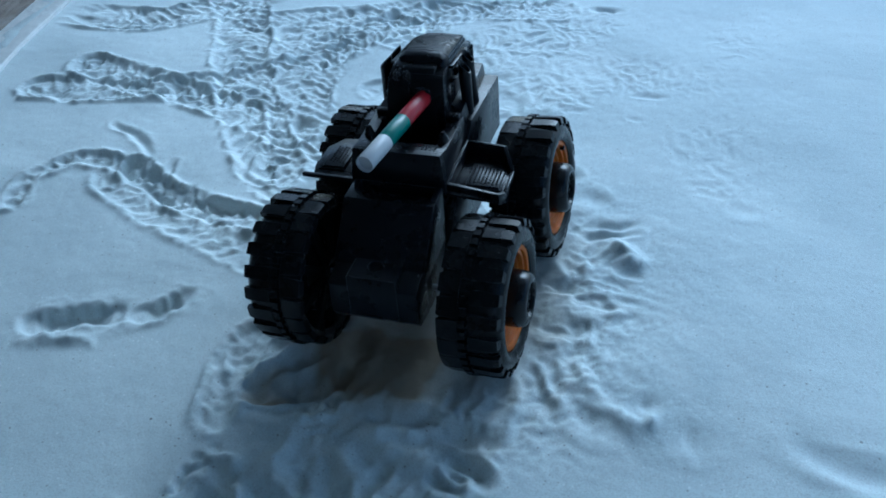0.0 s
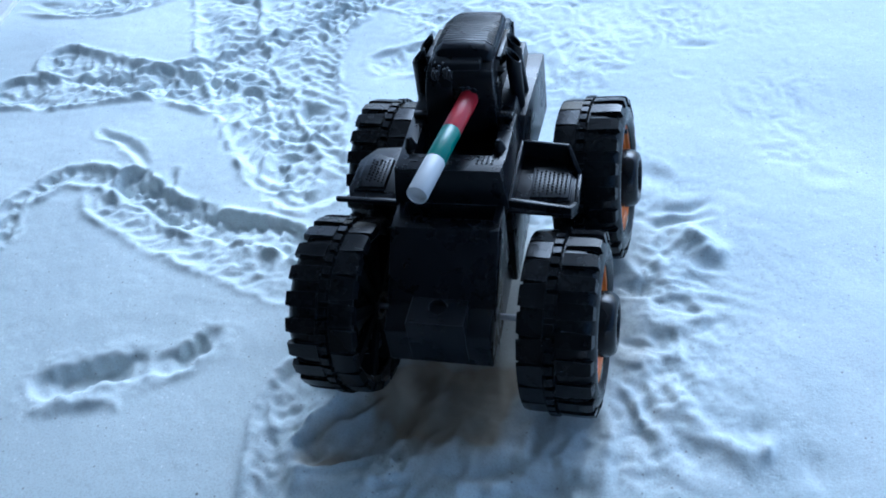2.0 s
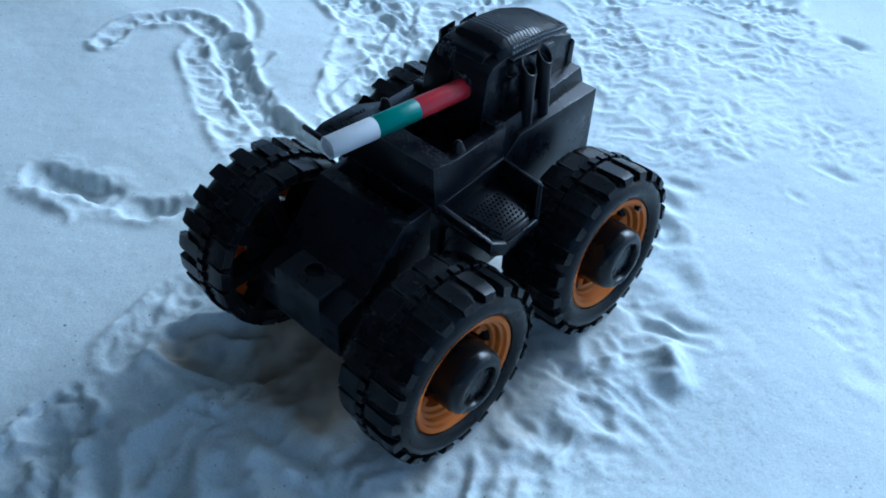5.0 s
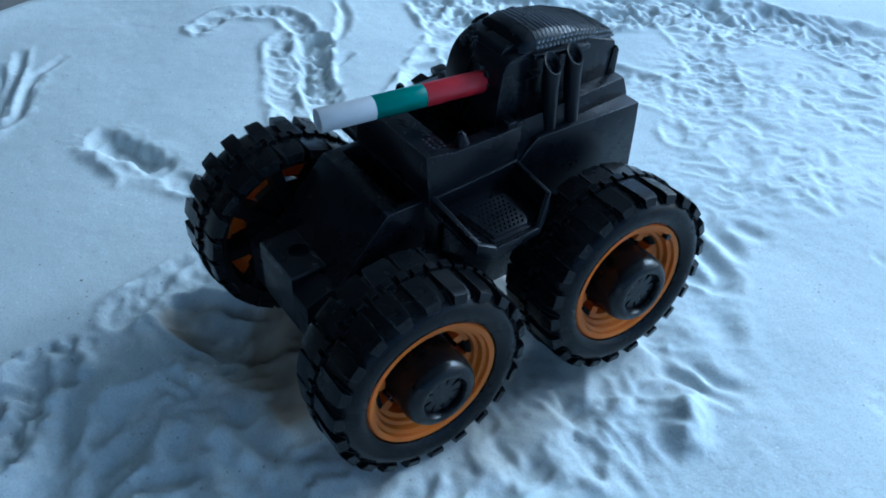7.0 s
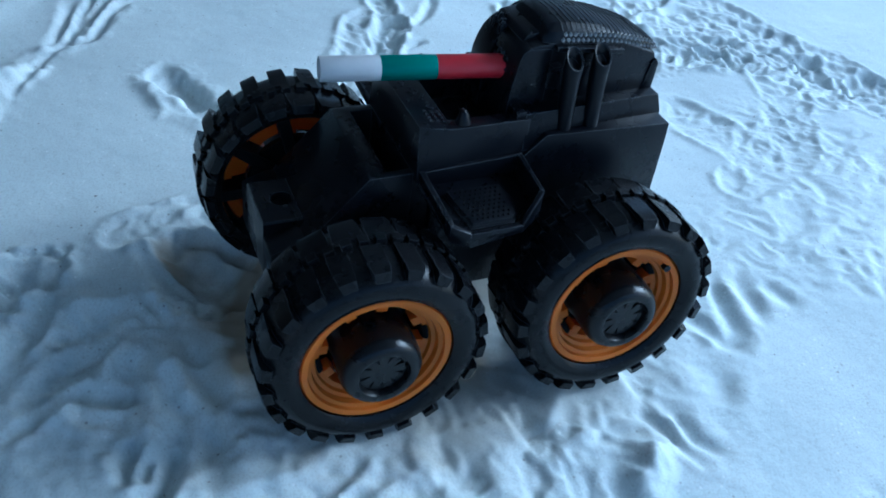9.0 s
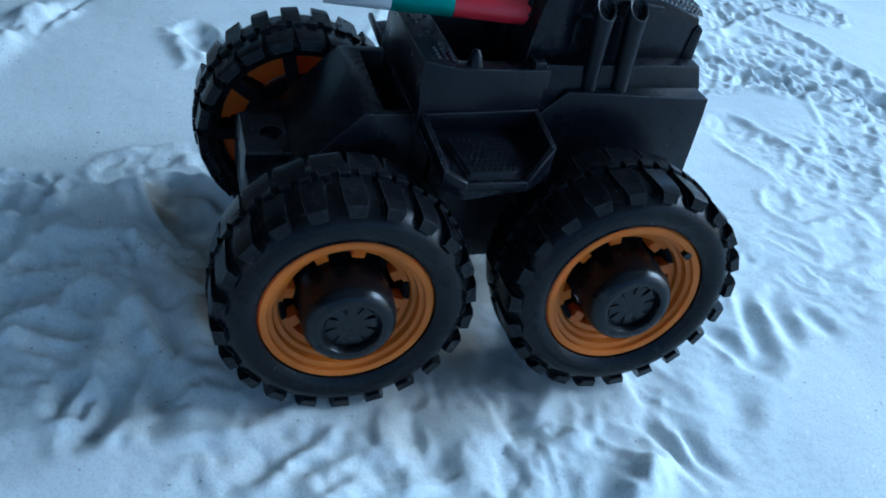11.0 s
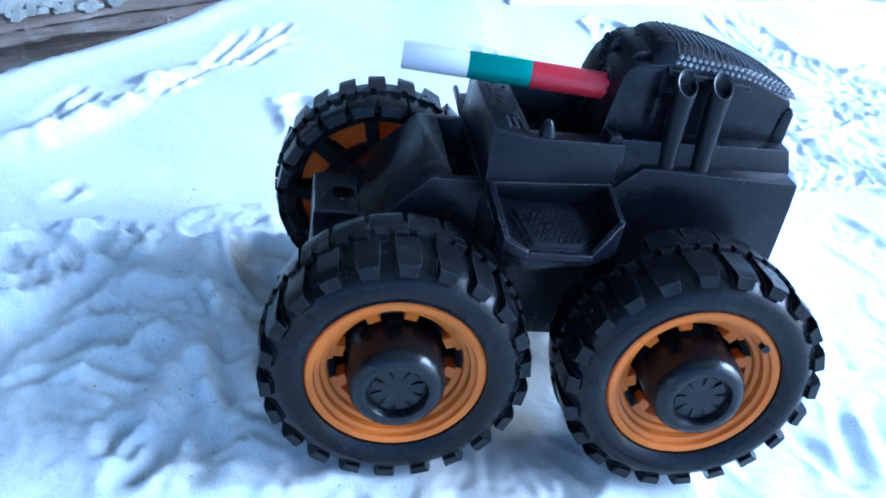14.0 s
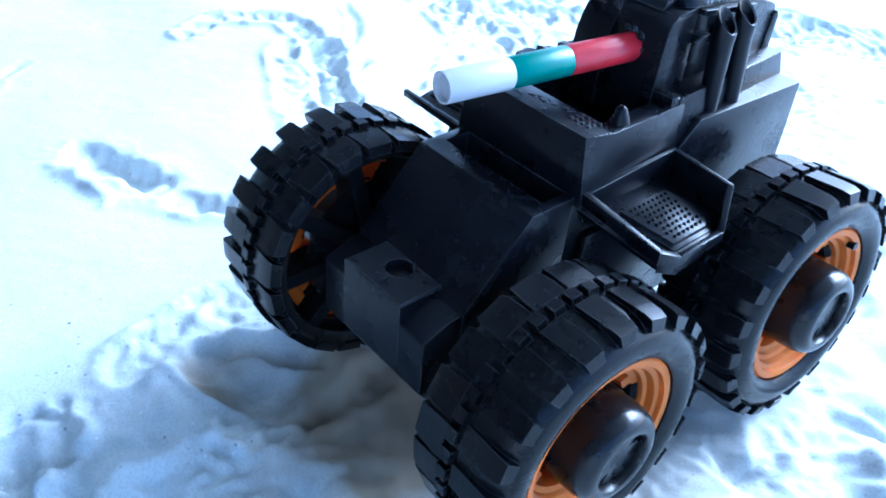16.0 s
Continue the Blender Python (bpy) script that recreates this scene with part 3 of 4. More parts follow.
def old_paint(length, high, deep, seed):
    """A crust of old paint, broken into scales, over the upper face of the beam."""
    rnd, bm = random.Random(seed), bmesh.new()
    for _ in range(2200):
        x, u = rnd.uniform(-length / 2 + 6, length / 2 - 6), rnd.random() ** 0.7
        z = high * (0.58 + 0.38 * u)
        if fbm(np.array([x]), np.array([z * 2.2]), 46, 3, seed)[0] < -0.12 - 0.5 * (u - 0.2):
            continue
        w, t, n = rnd.uniform(2.5, 7.5), rnd.uniform(0.6, 2.0), 7
        spin_at = rnd.random() * 6
        ring = [(x + w * rnd.uniform(0.6, 1.25) * math.cos(2 * math.pi * j / n + spin_at), z + 0.6 * w * rnd.uniform(0.6, 1.2) * math.sin(2 * math.pi * j / n + spin_at)) for j in range(n)]
        y = -deep / 2 - 0.6 + max(0, (z / high - 0.9)) * 40
        loft([(a, y + 2.6, b) for a, b in ring], [(x + 0.86 * (a - x), y - t, z + 0.86 * (b - z)) for a, b in ring], bm=bm)
    return bm


def lay(name, label, at, turn, length, high, deep, seed, painted=True):
    ob = part(name, timber(length, high, deep, seed), WOOD, smooth=25)
    if painted:
        crust = part("paint_crust", old_paint(length, high, deep, seed), FLAKES, ob, "", 20)
        tagged(crust, "flaking grey-white paint", kind="stuff")
    ob.matrix_world = pose(at[0] * MM, at[1] * MM, at[2] * MM, 0, 0, turn)
    return tagged(ob, label, "timber")


lay("timber", "weathered grey-brown beam with flaking white paint", (-346, -285, -110), 134.7, 380, 90, 60, 1)
lay("timber", "grey weathered board end with flaking paint", (-590, -46, -110), 133, 294, 90, 56, 5)
lay("timber", "weathered plank lying beside the edge of the sand", (-505, 290, -110), 106, 640, 64, 70, 2, False)

batten = part("batten", soften(block(-95, 95, -12, 12, 0, 18), 2), DARK_WOOD)
batten.matrix_world = pose(-0.996, 0.655, -0.11, 0, 0, 143.5)
tagged(batten, "dark brown wooden batten lying on the concrete floor", "batten")


def wire_hoop():
    """A bent wire that sticks out over the edge of the sand."""
    c = curve_through([(-216, -134, -5), (-229, -137, -4), (-252, -137, -13), (-270, -131, -18), (-272, -124, -16), (-259, -117, -9), (-246, -112, -6)], 5.0)
    bm = bmesh.new()
    for a, b in zip(c, c[1:]):
        tube(a, b, 0.7, 10, bm=bm)
    return bm


part("wire", wire_hoop(), WOOD, smooth=60)
tagged(bpy.data.objects["wire"], "thin bent rusty brown wire stuck in the edge of the sand", "wire")


def edging():
    """A thin painted lath that holds the sand along the far part of its edge."""
    c = [p for p in curve_through(EDGE, 12.0) if 30 < p[1] < 420]
    rings = []
    for k, p in enumerate(c):
        a, b = c[max(0, k - 1)], c[min(len(c) - 1, k + 1)]
        e = (b - a) / np.linalg.norm(b - a)
        side = np.array([e[1], -e[0]])
        z = float(sand_height(np.array([p[0] + 30 * side[0]]), np.array([p[1] + 30 * side[1]]))[0])
        rings.append([(*(p + w * side), z + u) for w, u in ((-5, -34), (-5, 0.6), (-3.6, 1.6), (21, 2.6), (22.4, 1.6), (22.4, -34))])
    return loft(*rings)


part("edging_strip", edging(), LATH)
tagged(bpy.data.objects["edging_strip"], "white painted wooden lath along the sand", "edging", kind="structure")

# ---- the toy ----
toy = new("toy_armoured_car")
tagged(toy, "black plastic toy armoured car with orange wheels and striped gun barrel", "toy car")
BODY = pose(-2.7, -0.9, 2.4, 0, 0, 4.0)


def body_part(name, bm, label="", parent=toy, material=BLACK, bevel=0.5, smooth=35.0):
    if bevel:
        soften(bm, bevel)
    return part(name, bm, material, parent, label, smooth, BODY)


def well(bm, rim, hole, floor):
    """Closes a solid's open top: a rim round a sunken well. rim: the four top corners as verts; hole: four (x, y, z) above the well's corners."""
    top = [bm.verts.new(p) for p in hole]
    low = [bm.verts.new((x, y, floor)) for x, y, _ in hole]
    for k in range(4):
        j = (k + 1) % 4
        bm.faces.new((rim[k], rim[j], top[j], top[k]))
        bm.faces.new((top[k], top[j], low[j], low[k]))
    bm.faces.new(low)
    bmesh.ops.recalc_face_normals(bm, faces=bm.faces)
    return bm


# chassis, hood and bumper
body_part("chassis", slab([(-42, 21), (-36, 18), (46, 17), (52, 30), (52, 46), (48, 57), (-17.4, 55), (-17.4, 44), (-42, 39)], -15, 15))
body_part("chassis_side", slab([(-12, 19), (-9, 16.5), (46, 16.5), (51, 30), (51, 46), (-12, 46)], -17, 17))


def hood_mesh():
    """A wedge that rises from the bumper; behind its ridge it is sunk between two thin side walls."""
    bm = bmesh.new()
    sides = []
    for x in (-16.0, 16.0):
        sides.append([bm.verts.new((x, y, z)) for y, z in ((-43.5, 35), (-43.5, 40.6), (-28.5, 56.9), (-17.4, 57.0), (-17.4, 35))])
    left, right = sides
    bm.faces.new(left), bm.faces.new(right[::-1])
    for k in (0, 1, 3, 4):
        j = (k + 1) % 5
        bm.faces.new((left[k], left[j], right[j], right[k]))
    rim = [left[2], right[2], right[3], left[3]]
    return well(bm, rim, [(-13.7, -23.8, 56.9), (13.7, -23.8, 56.9), (13.7, -17.6, 57.0), (-13.7, -17.6, 57.0)], 46.0)


body_part("hood", hood_mesh(), bevel=0.35)
bumper = body_part("bumper", slab([(-52.2, 25), (-50, 22), (-40, 20), (-40, 40.4), (-46, 40.4), (-52.2, 38)], -15.6, 15.6))
box = bmesh.new()
n = 28
hole = [(-0.2 + 2.8 * math.cos(2 * math.pi * k / n), -45.5 + 2.8 * math.sin(2 * math.pi * k / n)) for k in range(n)]
square = []
for k in range(n):
    a = 2 * math.pi * (k + 0.5) / n
    g = 1 / max(abs(math.cos(a)), abs(math.sin(a)))
    square.append((8.6 * g * math.cos(a), -47.2 + 5.1 * g * math.sin(a)))
rings = [[(x, y, 26) for x, y in square], [(x, y, 41.9) for x, y in square], [(x * 0.96, -47.2 + 0.95 * (y + 47.2), 42.3) for x, y in square], [(x, y, 42.3) for x, y in hole], [(x, y, 33) for x, y in hole]]
made = [[box.verts.new(p) for p in r] for r in rings]
for a, b in zip(made, made[1:]):
    for k in range(n):
        box.faces.new((a[k], a[(k + 1) % n], b[(k + 1) % n], b[k]))
box.faces.new(made[-1])
body_part("tow_block", box, "raised block with a round hole", parent=bumper, bevel=0)


# deck: a rim with a raised front strip round a deep turret well
def strip_z(y):
    return 69.6 - 0.155 * (y + 17.2)


def deck_mesh():
    bm = bmesh.new()
    low, mid, top = ([bm.verts.new(p) for p in ring] for ring in (
        [(-17.4, -17.2, 55), (17.4, -17.2, 55), (17.4, -8.6, 55), (17.4, 12, 55), (-17.4, 12, 55), (-17.4, -8.6, 55)],
        [(-17.2, -17.2, 58), (17.2, -17.2, 58), (17.2, -8.6, 58), (17.2, 12, 58), (-17.2, 12, 58), (-17.2, -8.6, 58)],
        [(-15.6, -17.2, 69.6), (15.6, -17.2, 69.6), (16.1, -8.6, 68.3), (16.3, 12, 68.7), (-16.3, 12, 68.7), (-16.1, -8.6, 68.3)]))
    for a, b in ((low, mid), (mid, top)):
        for k in range(6):
            bm.faces.new((a[k], a[(k + 1) % 6], b[(k + 1) % 6], b[k]))
    bm.faces.new(low[::-1])
    bm.faces.new((top[0], top[1], top[2], top[5]))
    return well(bm, [top[5], top[2], top[3], top[4]], [(-11.9, -8.4, 68.3), (11.9, -8.4, 68.3), (11.9, 11.6, 68.6), (-11.9, 11.6, 68.6)], 59.0)


deck = body_part("deck", deck_mesh(), bevel=0.35)
pad = bmesh.new()
for i in range(4):
    for j in range(3):
        x, y = 8.2 + i * 1.45, -13.0 + j * 1.7
        z = strip_z(y)
        loft(rect(x - 0.45, x + 0.45, y - 0.45, y + 0.45, z - 0.2), rect(x - 0.25, x + 0.25, y - 0.25, y + 0.25, z + 0.4), bm=pad)
rnd = random.Random(4)
for k in range(16):
    x, y = -12.6 + k * 1.25 + rnd.uniform(-0.3, 0.3), rnd.uniform(-15.8, -10.2)
    z, w, turn = strip_z(y), rnd.uniform(0.6, 1.2), rnd.uniform(0.3, 1.2) * rnd.choice((-1, 1))
    c, s = math.cos(turn), math.sin(turn)
    foot = [(x + c * u - s * v, y + s * u + c * v) for u, v in ((-w, -0.45), (w, -0.45), (w, 0.45), (-w, 0.45))]
    loft([(a, b, z - 0.5) for a, b in foot], [(x + 0.8 * (a - x), y + 0.6 * (b - y), z + 0.3) for a, b in foot], bm=pad)
body_part("tread_plate", pad, "embossed chequer pattern", parent=deck, bevel=0)
for side in (1, -1):
    ring = lambda r, z, dy=0.0: [(13.6 * side + r * math.cos(a), -5.0 + dy + r * math.sin(a), z) for a in np.linspace(0, 2 * math.pi, 14, endpoint=False)]
    body_part("spike", loft(ring(2.1, 68.0), ring(1.7, 69.2), ring(1.0, 71.4, -0.3), ring(0.45, 71.9, -0.4)), parent=deck, bevel=0)

# rear hull and the shelf on it
hull = loft([(-18.2, 9.6, 41), (18.2, 9.6, 41), (20.2, 54.2, 41), (-20.2, 54.2, 41)],
            [(-18.0, 11.2, 59), (18.0, 11.2, 59), (20.1, 53.2, 59), (-20.1, 53.2, 59)],
            [(-18.3, 16.6, 64.6), (18.3, 16.6, 64.6), (20.1, 52.6, 64.7), (-20.1, 52.6, 64.7)])
body_part("rear_hull", hull, bevel=0.35)
shelf = loft([(-17.4, 10.8, 60), (17.4, 10.8, 60), (15.0, 53.4, 60), (-15.0, 53.4, 60)],
             [(-16.6, 10.8, 65), (16.6, 10.8, 65), (14.6, 53.2, 65), (-14.6, 53.2, 65)],
             [(-15.8, 10.8, 69.8), (15.8, 10.8, 69.8), (14.2, 51.2, 70.2), (-14.2, 51.2, 70.2)])
body_part("cab_base", shelf, bevel=0.35)
for side in (1, -1):
    body_part("ledge", block(side * 12.7 - 2.9, side * 12.7 + 2.9, 8.4, 10.9, 66.6, 70.3), bevel=0.3)


# cab with its two cheeks, canopy and gun
def waist(bm, top, bottom, z0, z1):
    """Draws the sides in from the bottom to the top."""
    for v in bm.verts:
        k = min(1, max(0, (v.co.z - z0) / (z1 - z0)))
        v.co.x *= bottom + (top - bottom) * k
    return bm


core = slab([(12, 66), (50, 66), (50.8, 75), (49.4, 80.2), (38, 84.0), (20, 85.4), (12, 84.4)], -10.7, 10.7)
cab = body_part("cab", waist(core, 0.93, 1.0, 69, 86), bevel=0.7)
round_side = [(6.5, 62), (18, 62), (18, 85.5), (15, 85.2), (12.6, 84.5), (10.8, 83.2), (9.3, 81.4), (8.2, 79), (7.3, 75.4)]
body_part("cheek", waist(slab(round_side, -11.1, -2.2), 0.9, 1.0, 69, 86), parent=cab, bevel=0.6)
flat_side = [(7.2, 62), (18.2, 62), (18.2, 84.0), (11.7, 84.1), (10.2, 83.2), (9.4, 81.4), (8.2, 74)]
body_part("cheek", waist(slab(flat_side, -2.4, 11.2), 0.9, 1.0, 69, 86), parent=cab, bevel=0.6)
body_part("brow", slab([(11.2, 84.2), (18, 85.2), (18, 87.0), (12.4, 86.0)], -8.6, 6.6), parent=cab, bevel=0.5)
lump = bmesh.new()
rnd = random.Random(8)
for k in range(11):
    x, y, r = rnd.uniform(-9.0, -1.5), rnd.uniform(10.0, 13.0), rnd.uniform(0.5, 1.1)
    loft(*[[(x + r * f * rnd.uniform(0.7, 1.2) * math.cos(a), y + r * f * math.sin(a), 81.2 + 0.55 * (y - 9.0) + h) for a in np.linspace(0, 2 * math.pi, 8, endpoint=False)] for f, h in ((1.2, 0), (1.0, 2.0), (0.4, 2.9))], bm=lump)
# torn edge where the barrel goes through the front plate
for k in range(9):
    a, r = 2 * math.pi * k / 9 + rnd.uniform(-0.3, 0.3), rnd.uniform(3.1, 3.7)
    x, z, w = 2.3 + r * math.cos(a), 76.3 + r * math.sin(a), rnd.uniform(0.4, 0.8)
    loft(*[[(x + w * f * math.cos(b), 8.9 - h, z + w * f * math.sin(b)) for b in np.linspace(0, 2 * math.pi, 7, endpoint=False)] for f, h in ((1.4, 0), (1.0, 0.4), (0.4, 0.7))], bm=lump)
tagged(body_part("seal", lump, "rough lumpy seam round the gun", parent=cab, bevel=0), kind="stuff")

LID = 0.4  # middle of the lid


def crown(y):
    return float(np.interp(y, [15.4, 16.8, 19, 24, 31, 38, 46, 50.5, 53], [86.6, 88.9, 89.5, 89.3, 88.3, 86.6, 84.0, 81.8, 79.9]))


def skirt(y):
    """Height of the lid's lower edge."""
    return float(np.interp(y, [15.4, 20, 36, 53], [85.0, 85.1, 83.6, 79.0]))


def half_width(y):
    return float(np.interp(y, [15.4, 16.8, 20, 36, 44, 50, 53], [8.6, 9.4, 9.9, 9.7, 8.9, 7.4, 6.2]))


def section(y, lift=0.0):
    """The lid's upper outline at y, from its lower left edge to its lower right one."""
    z, low, w = crown(y), min(skirt(y), crown(y) - 0.8), half_width(y)
    band = min(low + 2.5, z - 0.3)
    half = [(w, low), (w - 1.3, band), (w - 3.2, max(band + 0.1, z - 0.45)), (0.0, z)]
    return [(LID - a, y, h + lift) for a, h in half] + [(LID + a, y, h + lift) for a, h in half[-2::-1]]


def canopy_mesh():
    """A long lid with an upright band round its side, highest behind its front edge and falling to the rear."""
    rings = []
    for y in (15.4, 16.8, 19, 21.5, 24, 27.5, 31, 34.5, 38, 42, 46, 48.5, 50.5, 53):
        rings.append(section(y) + [(LID, y, min(skirt(y), crown(y) - 0.8) - 2.0)])
    return loft(*rings)


canopy = body_part("canopy", canopy_mesh(), "ribbed and knurled black lid", bevel=0.25)
knurl, top_ribs = bmesh.new(), bmesh.new()
for k in range(22):
    y = 20.4 + k * 1.45
    for side in (1, -1):
        for j in range(2):
            yy = y + 0.72 * j
            low, w = skirt(yy), half_width(yy)
            band = min(low + 2.5, crown(yy) - 0.3)
            f = 0.27 + 0.46 * j
            cz, cx = low + (band - low) * f, LID + side * (w - 1.3 * f)
            r, hgt = 0.7, 0.5 * (band - low) * 0.62
            loft([(cx - 0.2 * side, yy - r, cz), (cx - 0.2 * side, yy, cz - hgt), (cx - 0.2 * side, yy + r, cz), (cx - 0.2 * side, yy, cz + hgt)],
                 [(cx + 0.34 * side, yy - 0.62 * r, cz + 0.1), (cx + 0.34 * side, yy, cz - 0.62 * hgt + 0.1), (cx + 0.34 * side, yy + 0.62 * r, cz + 0.1), (cx + 0.34 * side, yy, cz + 0.62 * hgt + 0.1)], bm=knurl)
    # ribs over the top
    lower, upper = section(y, -0.3)[1:6], section(y, 0.17)[1:6]
    strip = lower + upper[::-1]
    loft([(x, y - 0.12, h) for x, _, h in strip], [(x, y + 0.12, h) for x, _, h in strip], bm=top_ribs)
body_part("knurled_band", knurl, "dusty knurled band", parent=canopy, material=DUSTY, bevel=0)
body_part("fine_ribs", top_ribs, "thin worn ribs across the lid", parent=canopy, material=RIBBED, bevel=0)


def pipe_mesh(foot, top, side, r=2.35, bore=1.85, n=26):
    """An upright pipe whose open end is cut at a slant, facing outwards."""
    bm = bmesh.new()
    foot, top = Vector(foot), Vector(top)
    rings = []
    for rr, centre, cut, drop in ((r * 0.84, foot, 0, 0), (r * 0.99, top, 0.0, 4.6), (r, top, 1.0, 0), (r * 0.94, top, 1.0, -0.25), (bore, top, 1.0, 0), (bore * 0.97, top, 1.0, 2.3)):
        ring = []
        for k in range(n):
            a = 2 * math.pi * k / n
            dx, dy = rr * math.cos(a), rr * math.sin(a)
            ring.append(bm.verts.new((centre.x + dx, centre.y + dy, centre.z - cut * dx * side - drop)))
        rings.append(ring)
    for u, v in zip(rings, rings[1:]):
        for k in range(n):
            bm.faces.new((u[k], u[(k + 1) % n], v[(k + 1) % n], v[k]))
    bm.faces.new(rings[0][::-1]), bm.faces.new(rings[-1])
    bmesh.ops.recalc_face_normals(bm, faces=bm.faces)
    return bm


for side in (1, -1):
    body_part("fin", slab([(47.4, 69.4), (51.0, 69.4), (50.9, 77.4), (49.8, 78.7), (48.6, 77.6)], side * 9.9 - 0.9, side * 9.9 + 0.9), bevel=0.25)
    body_part("pipe_bracket", slab([(18.4, 83.6), (18.4, 84.9), (38, 82.8), (38, 81.5)], side * 10.6 - 1.1, side * 10.6 + 1.1), bevel=0.2)
    for y in (19.0, 25.9):
        body_part("wedge", loft([(side * 10.2, y - 0.9, 77.8), (side * 10.8, y - 0.9, 77.8), (side * 10.8, y + 0.9, 77.8), (side * 10.2, y + 0.9, 77.8)], [(side * 10.0, y - 1.5, 80.2), (side * 12.8, y - 1.5, 80.2), (side * 12.8, y + 1.5, 80.2), (side * 10.0, y + 1.5, 80.2)]), bevel=0.15)
    for foot, top in (((side * 15.6, 22.4, 64.0), (side * 14.9, 21.6, 83.2)), ((side * 15.8, 30.3, 64.0), (side * 14.1, 30.0, 83.2))):
        body_part("exhaust_pipe", pipe_mesh(foot, top, side), bevel=0)

# gun barrel, three painted bands
A, B = Vector((-3.8, -36.8, 78.4)), Vector((-0.6, 8.0, 78.6))
at = lambda y: A + (B - A) * ((y + 36.8) / 44.8)
gun = part("gun_barrel", soften(tube(at(-8.6), at(12), 2.98, 30), 0.2), RED, toy, "red, green and white painted gun barrel")
part("green_band", soften(tube(at(-22.4), at(-8.6), 3.0, 30), 0.15), GREEN, gun, "green band")
part("white_band", soften(tube(at(-22.4), at(-36.8), 3.03, 30, 2.6, 1.4), 0.15), WHITE, gun, "white muzzle band")


# side trays
def tray(side):
    def flip(bm):
        for v in bm.verts:
            v.co.x *= side
        bmesh.ops.recalc_face_normals(bm, faces=bm.faces)
        return bm
    right = side > 0
    wide = 37.0 if right else 34.2  # the left tray is narrower, flat and without walls; only its front bar sticks out as far
    out = [(16.6, -16.7), (wide - 1.6, -15.8), (wide, -11.0), (wide, 2.6), (wide - 4.2, 9.2), (17.6, 10.6)]
    ins = [(18.0, -15.3), (wide - 2.4, -14.6), (wide - 1.2, -10.5), (wide - 1.2, 2.2), (wide - 5.0, 8.2), (18.4, 9.4)]
    floor_z = lambda x: 54.4 - 0.1 * (x - 18) if right else 55.9
    bm = loft([(x, y, floor_z(x) - 1.1) for x, y in out], [(x, y, floor_z(x)) for x, y in out])
    base = body_part("side_tray", flip(bm), "black side tray with a chequered floor pad", bevel=0.2)

    def wall(name, k, low, high):
        """A wall of the tray from its corner k to the next one, with the heights of its lower and upper edge at both."""
        j = (k + 1) % 6
        plan = (out[k], out[j], ins[j], ins[k])
        body_part(name, flip(loft([(*p, z) for p, z in zip(plan, (low[0], low[1], low[1], low[0]))], [(*p, z) for p, z in zip(plan, (high[0], high[1], high[1], high[0]))])), parent=base, bevel=0.2)

    if right:
        wall("front_bar", 0, (55.7, 52.6), (58.4, 55.5))
        wall("front_bar", 1, (51.0, 49.3), (55.5, 53.6))
        wall("lip", 2, (49.3, 51.6), (53.6, 53.6))
        wall("rear_wall", 3, (51.6, 52.4), (53.8, 59.6))
        wall("rear_wall", 4, (52.4, 54.0), (59.6, 60.0))
        wall("inner_rim", 5, (54.0, 54.0), (60.0, 58.4))
    else:
        bar = loft([(16.6, -17.2, 54.7), (37.0, -16.4, 54.7), (37.0, -15.2, 54.7), (16.6, -15.8, 54.7)], [(16.6, -17.2, 56.5), (37.0, -16.4, 56.3), (37.0, -15.2, 56.3), (16.6, -15.8, 56.5)])
        body_part("front_bar", flip(bar), parent=base, bevel=0.25)
    edge = wide - 2.6
    plan = [(22.0, -12.3), (edge, -10.0 if right else -12.6), (edge, 1.4), (edge - 3.2, 5.6), (22.0, 3.0)]
    tilt = lambda x: 55.4 - 0.115 * (x - 22) if right else 57.3
    step = [(x + 0.4, y) for x, y in plan]
    padm = loft([(x, y, floor_z(x) - 0.3) for x, y in step], [(x, y, tilt(x) - 0.8) for x, y in step], [(28.4 + 0.93 * (x - 28.4), -3.2 + 0.92 * (y + 3.2), tilt(x) - 0.7) for x, y in plan], [(28.4 + 0.91 * (x - 28.4), -3.2 + 0.9 * (y + 3.2), tilt(x)) for x, y in plan])
    padob = body_part("floor_pad", flip(padm), parent=base, bevel=0.15)
    studs = bmesh.new()
    for i in range(8):
        for j in range(10):
            x, y = 23.6 + i * 1.3, -9.6 + j * 1.35 + 0.68 * (i % 2)
            if x > edge - 1.6 or y > 1.6 or y < -10.2 + 0.18 * (x - 22) or y > 7.0 - 1.25 * (x - 29):
                continue
            z = tilt(x) - 0.1
            loft([(x - 0.5, y, z), (x, y - 0.5, z), (x + 0.5, y, z), (x, y + 0.5, z)], [(x - 0.15, y, z + 0.5), (x, y - 0.15, z + 0.5), (x + 0.15, y, z + 0.5), (x, y + 0.15, z + 0.5)], bm=studs)
    body_part("studs", flip(studs), parent=padob, material=MATTE, bevel=0)
    return base


tray(1)
tray(-1)


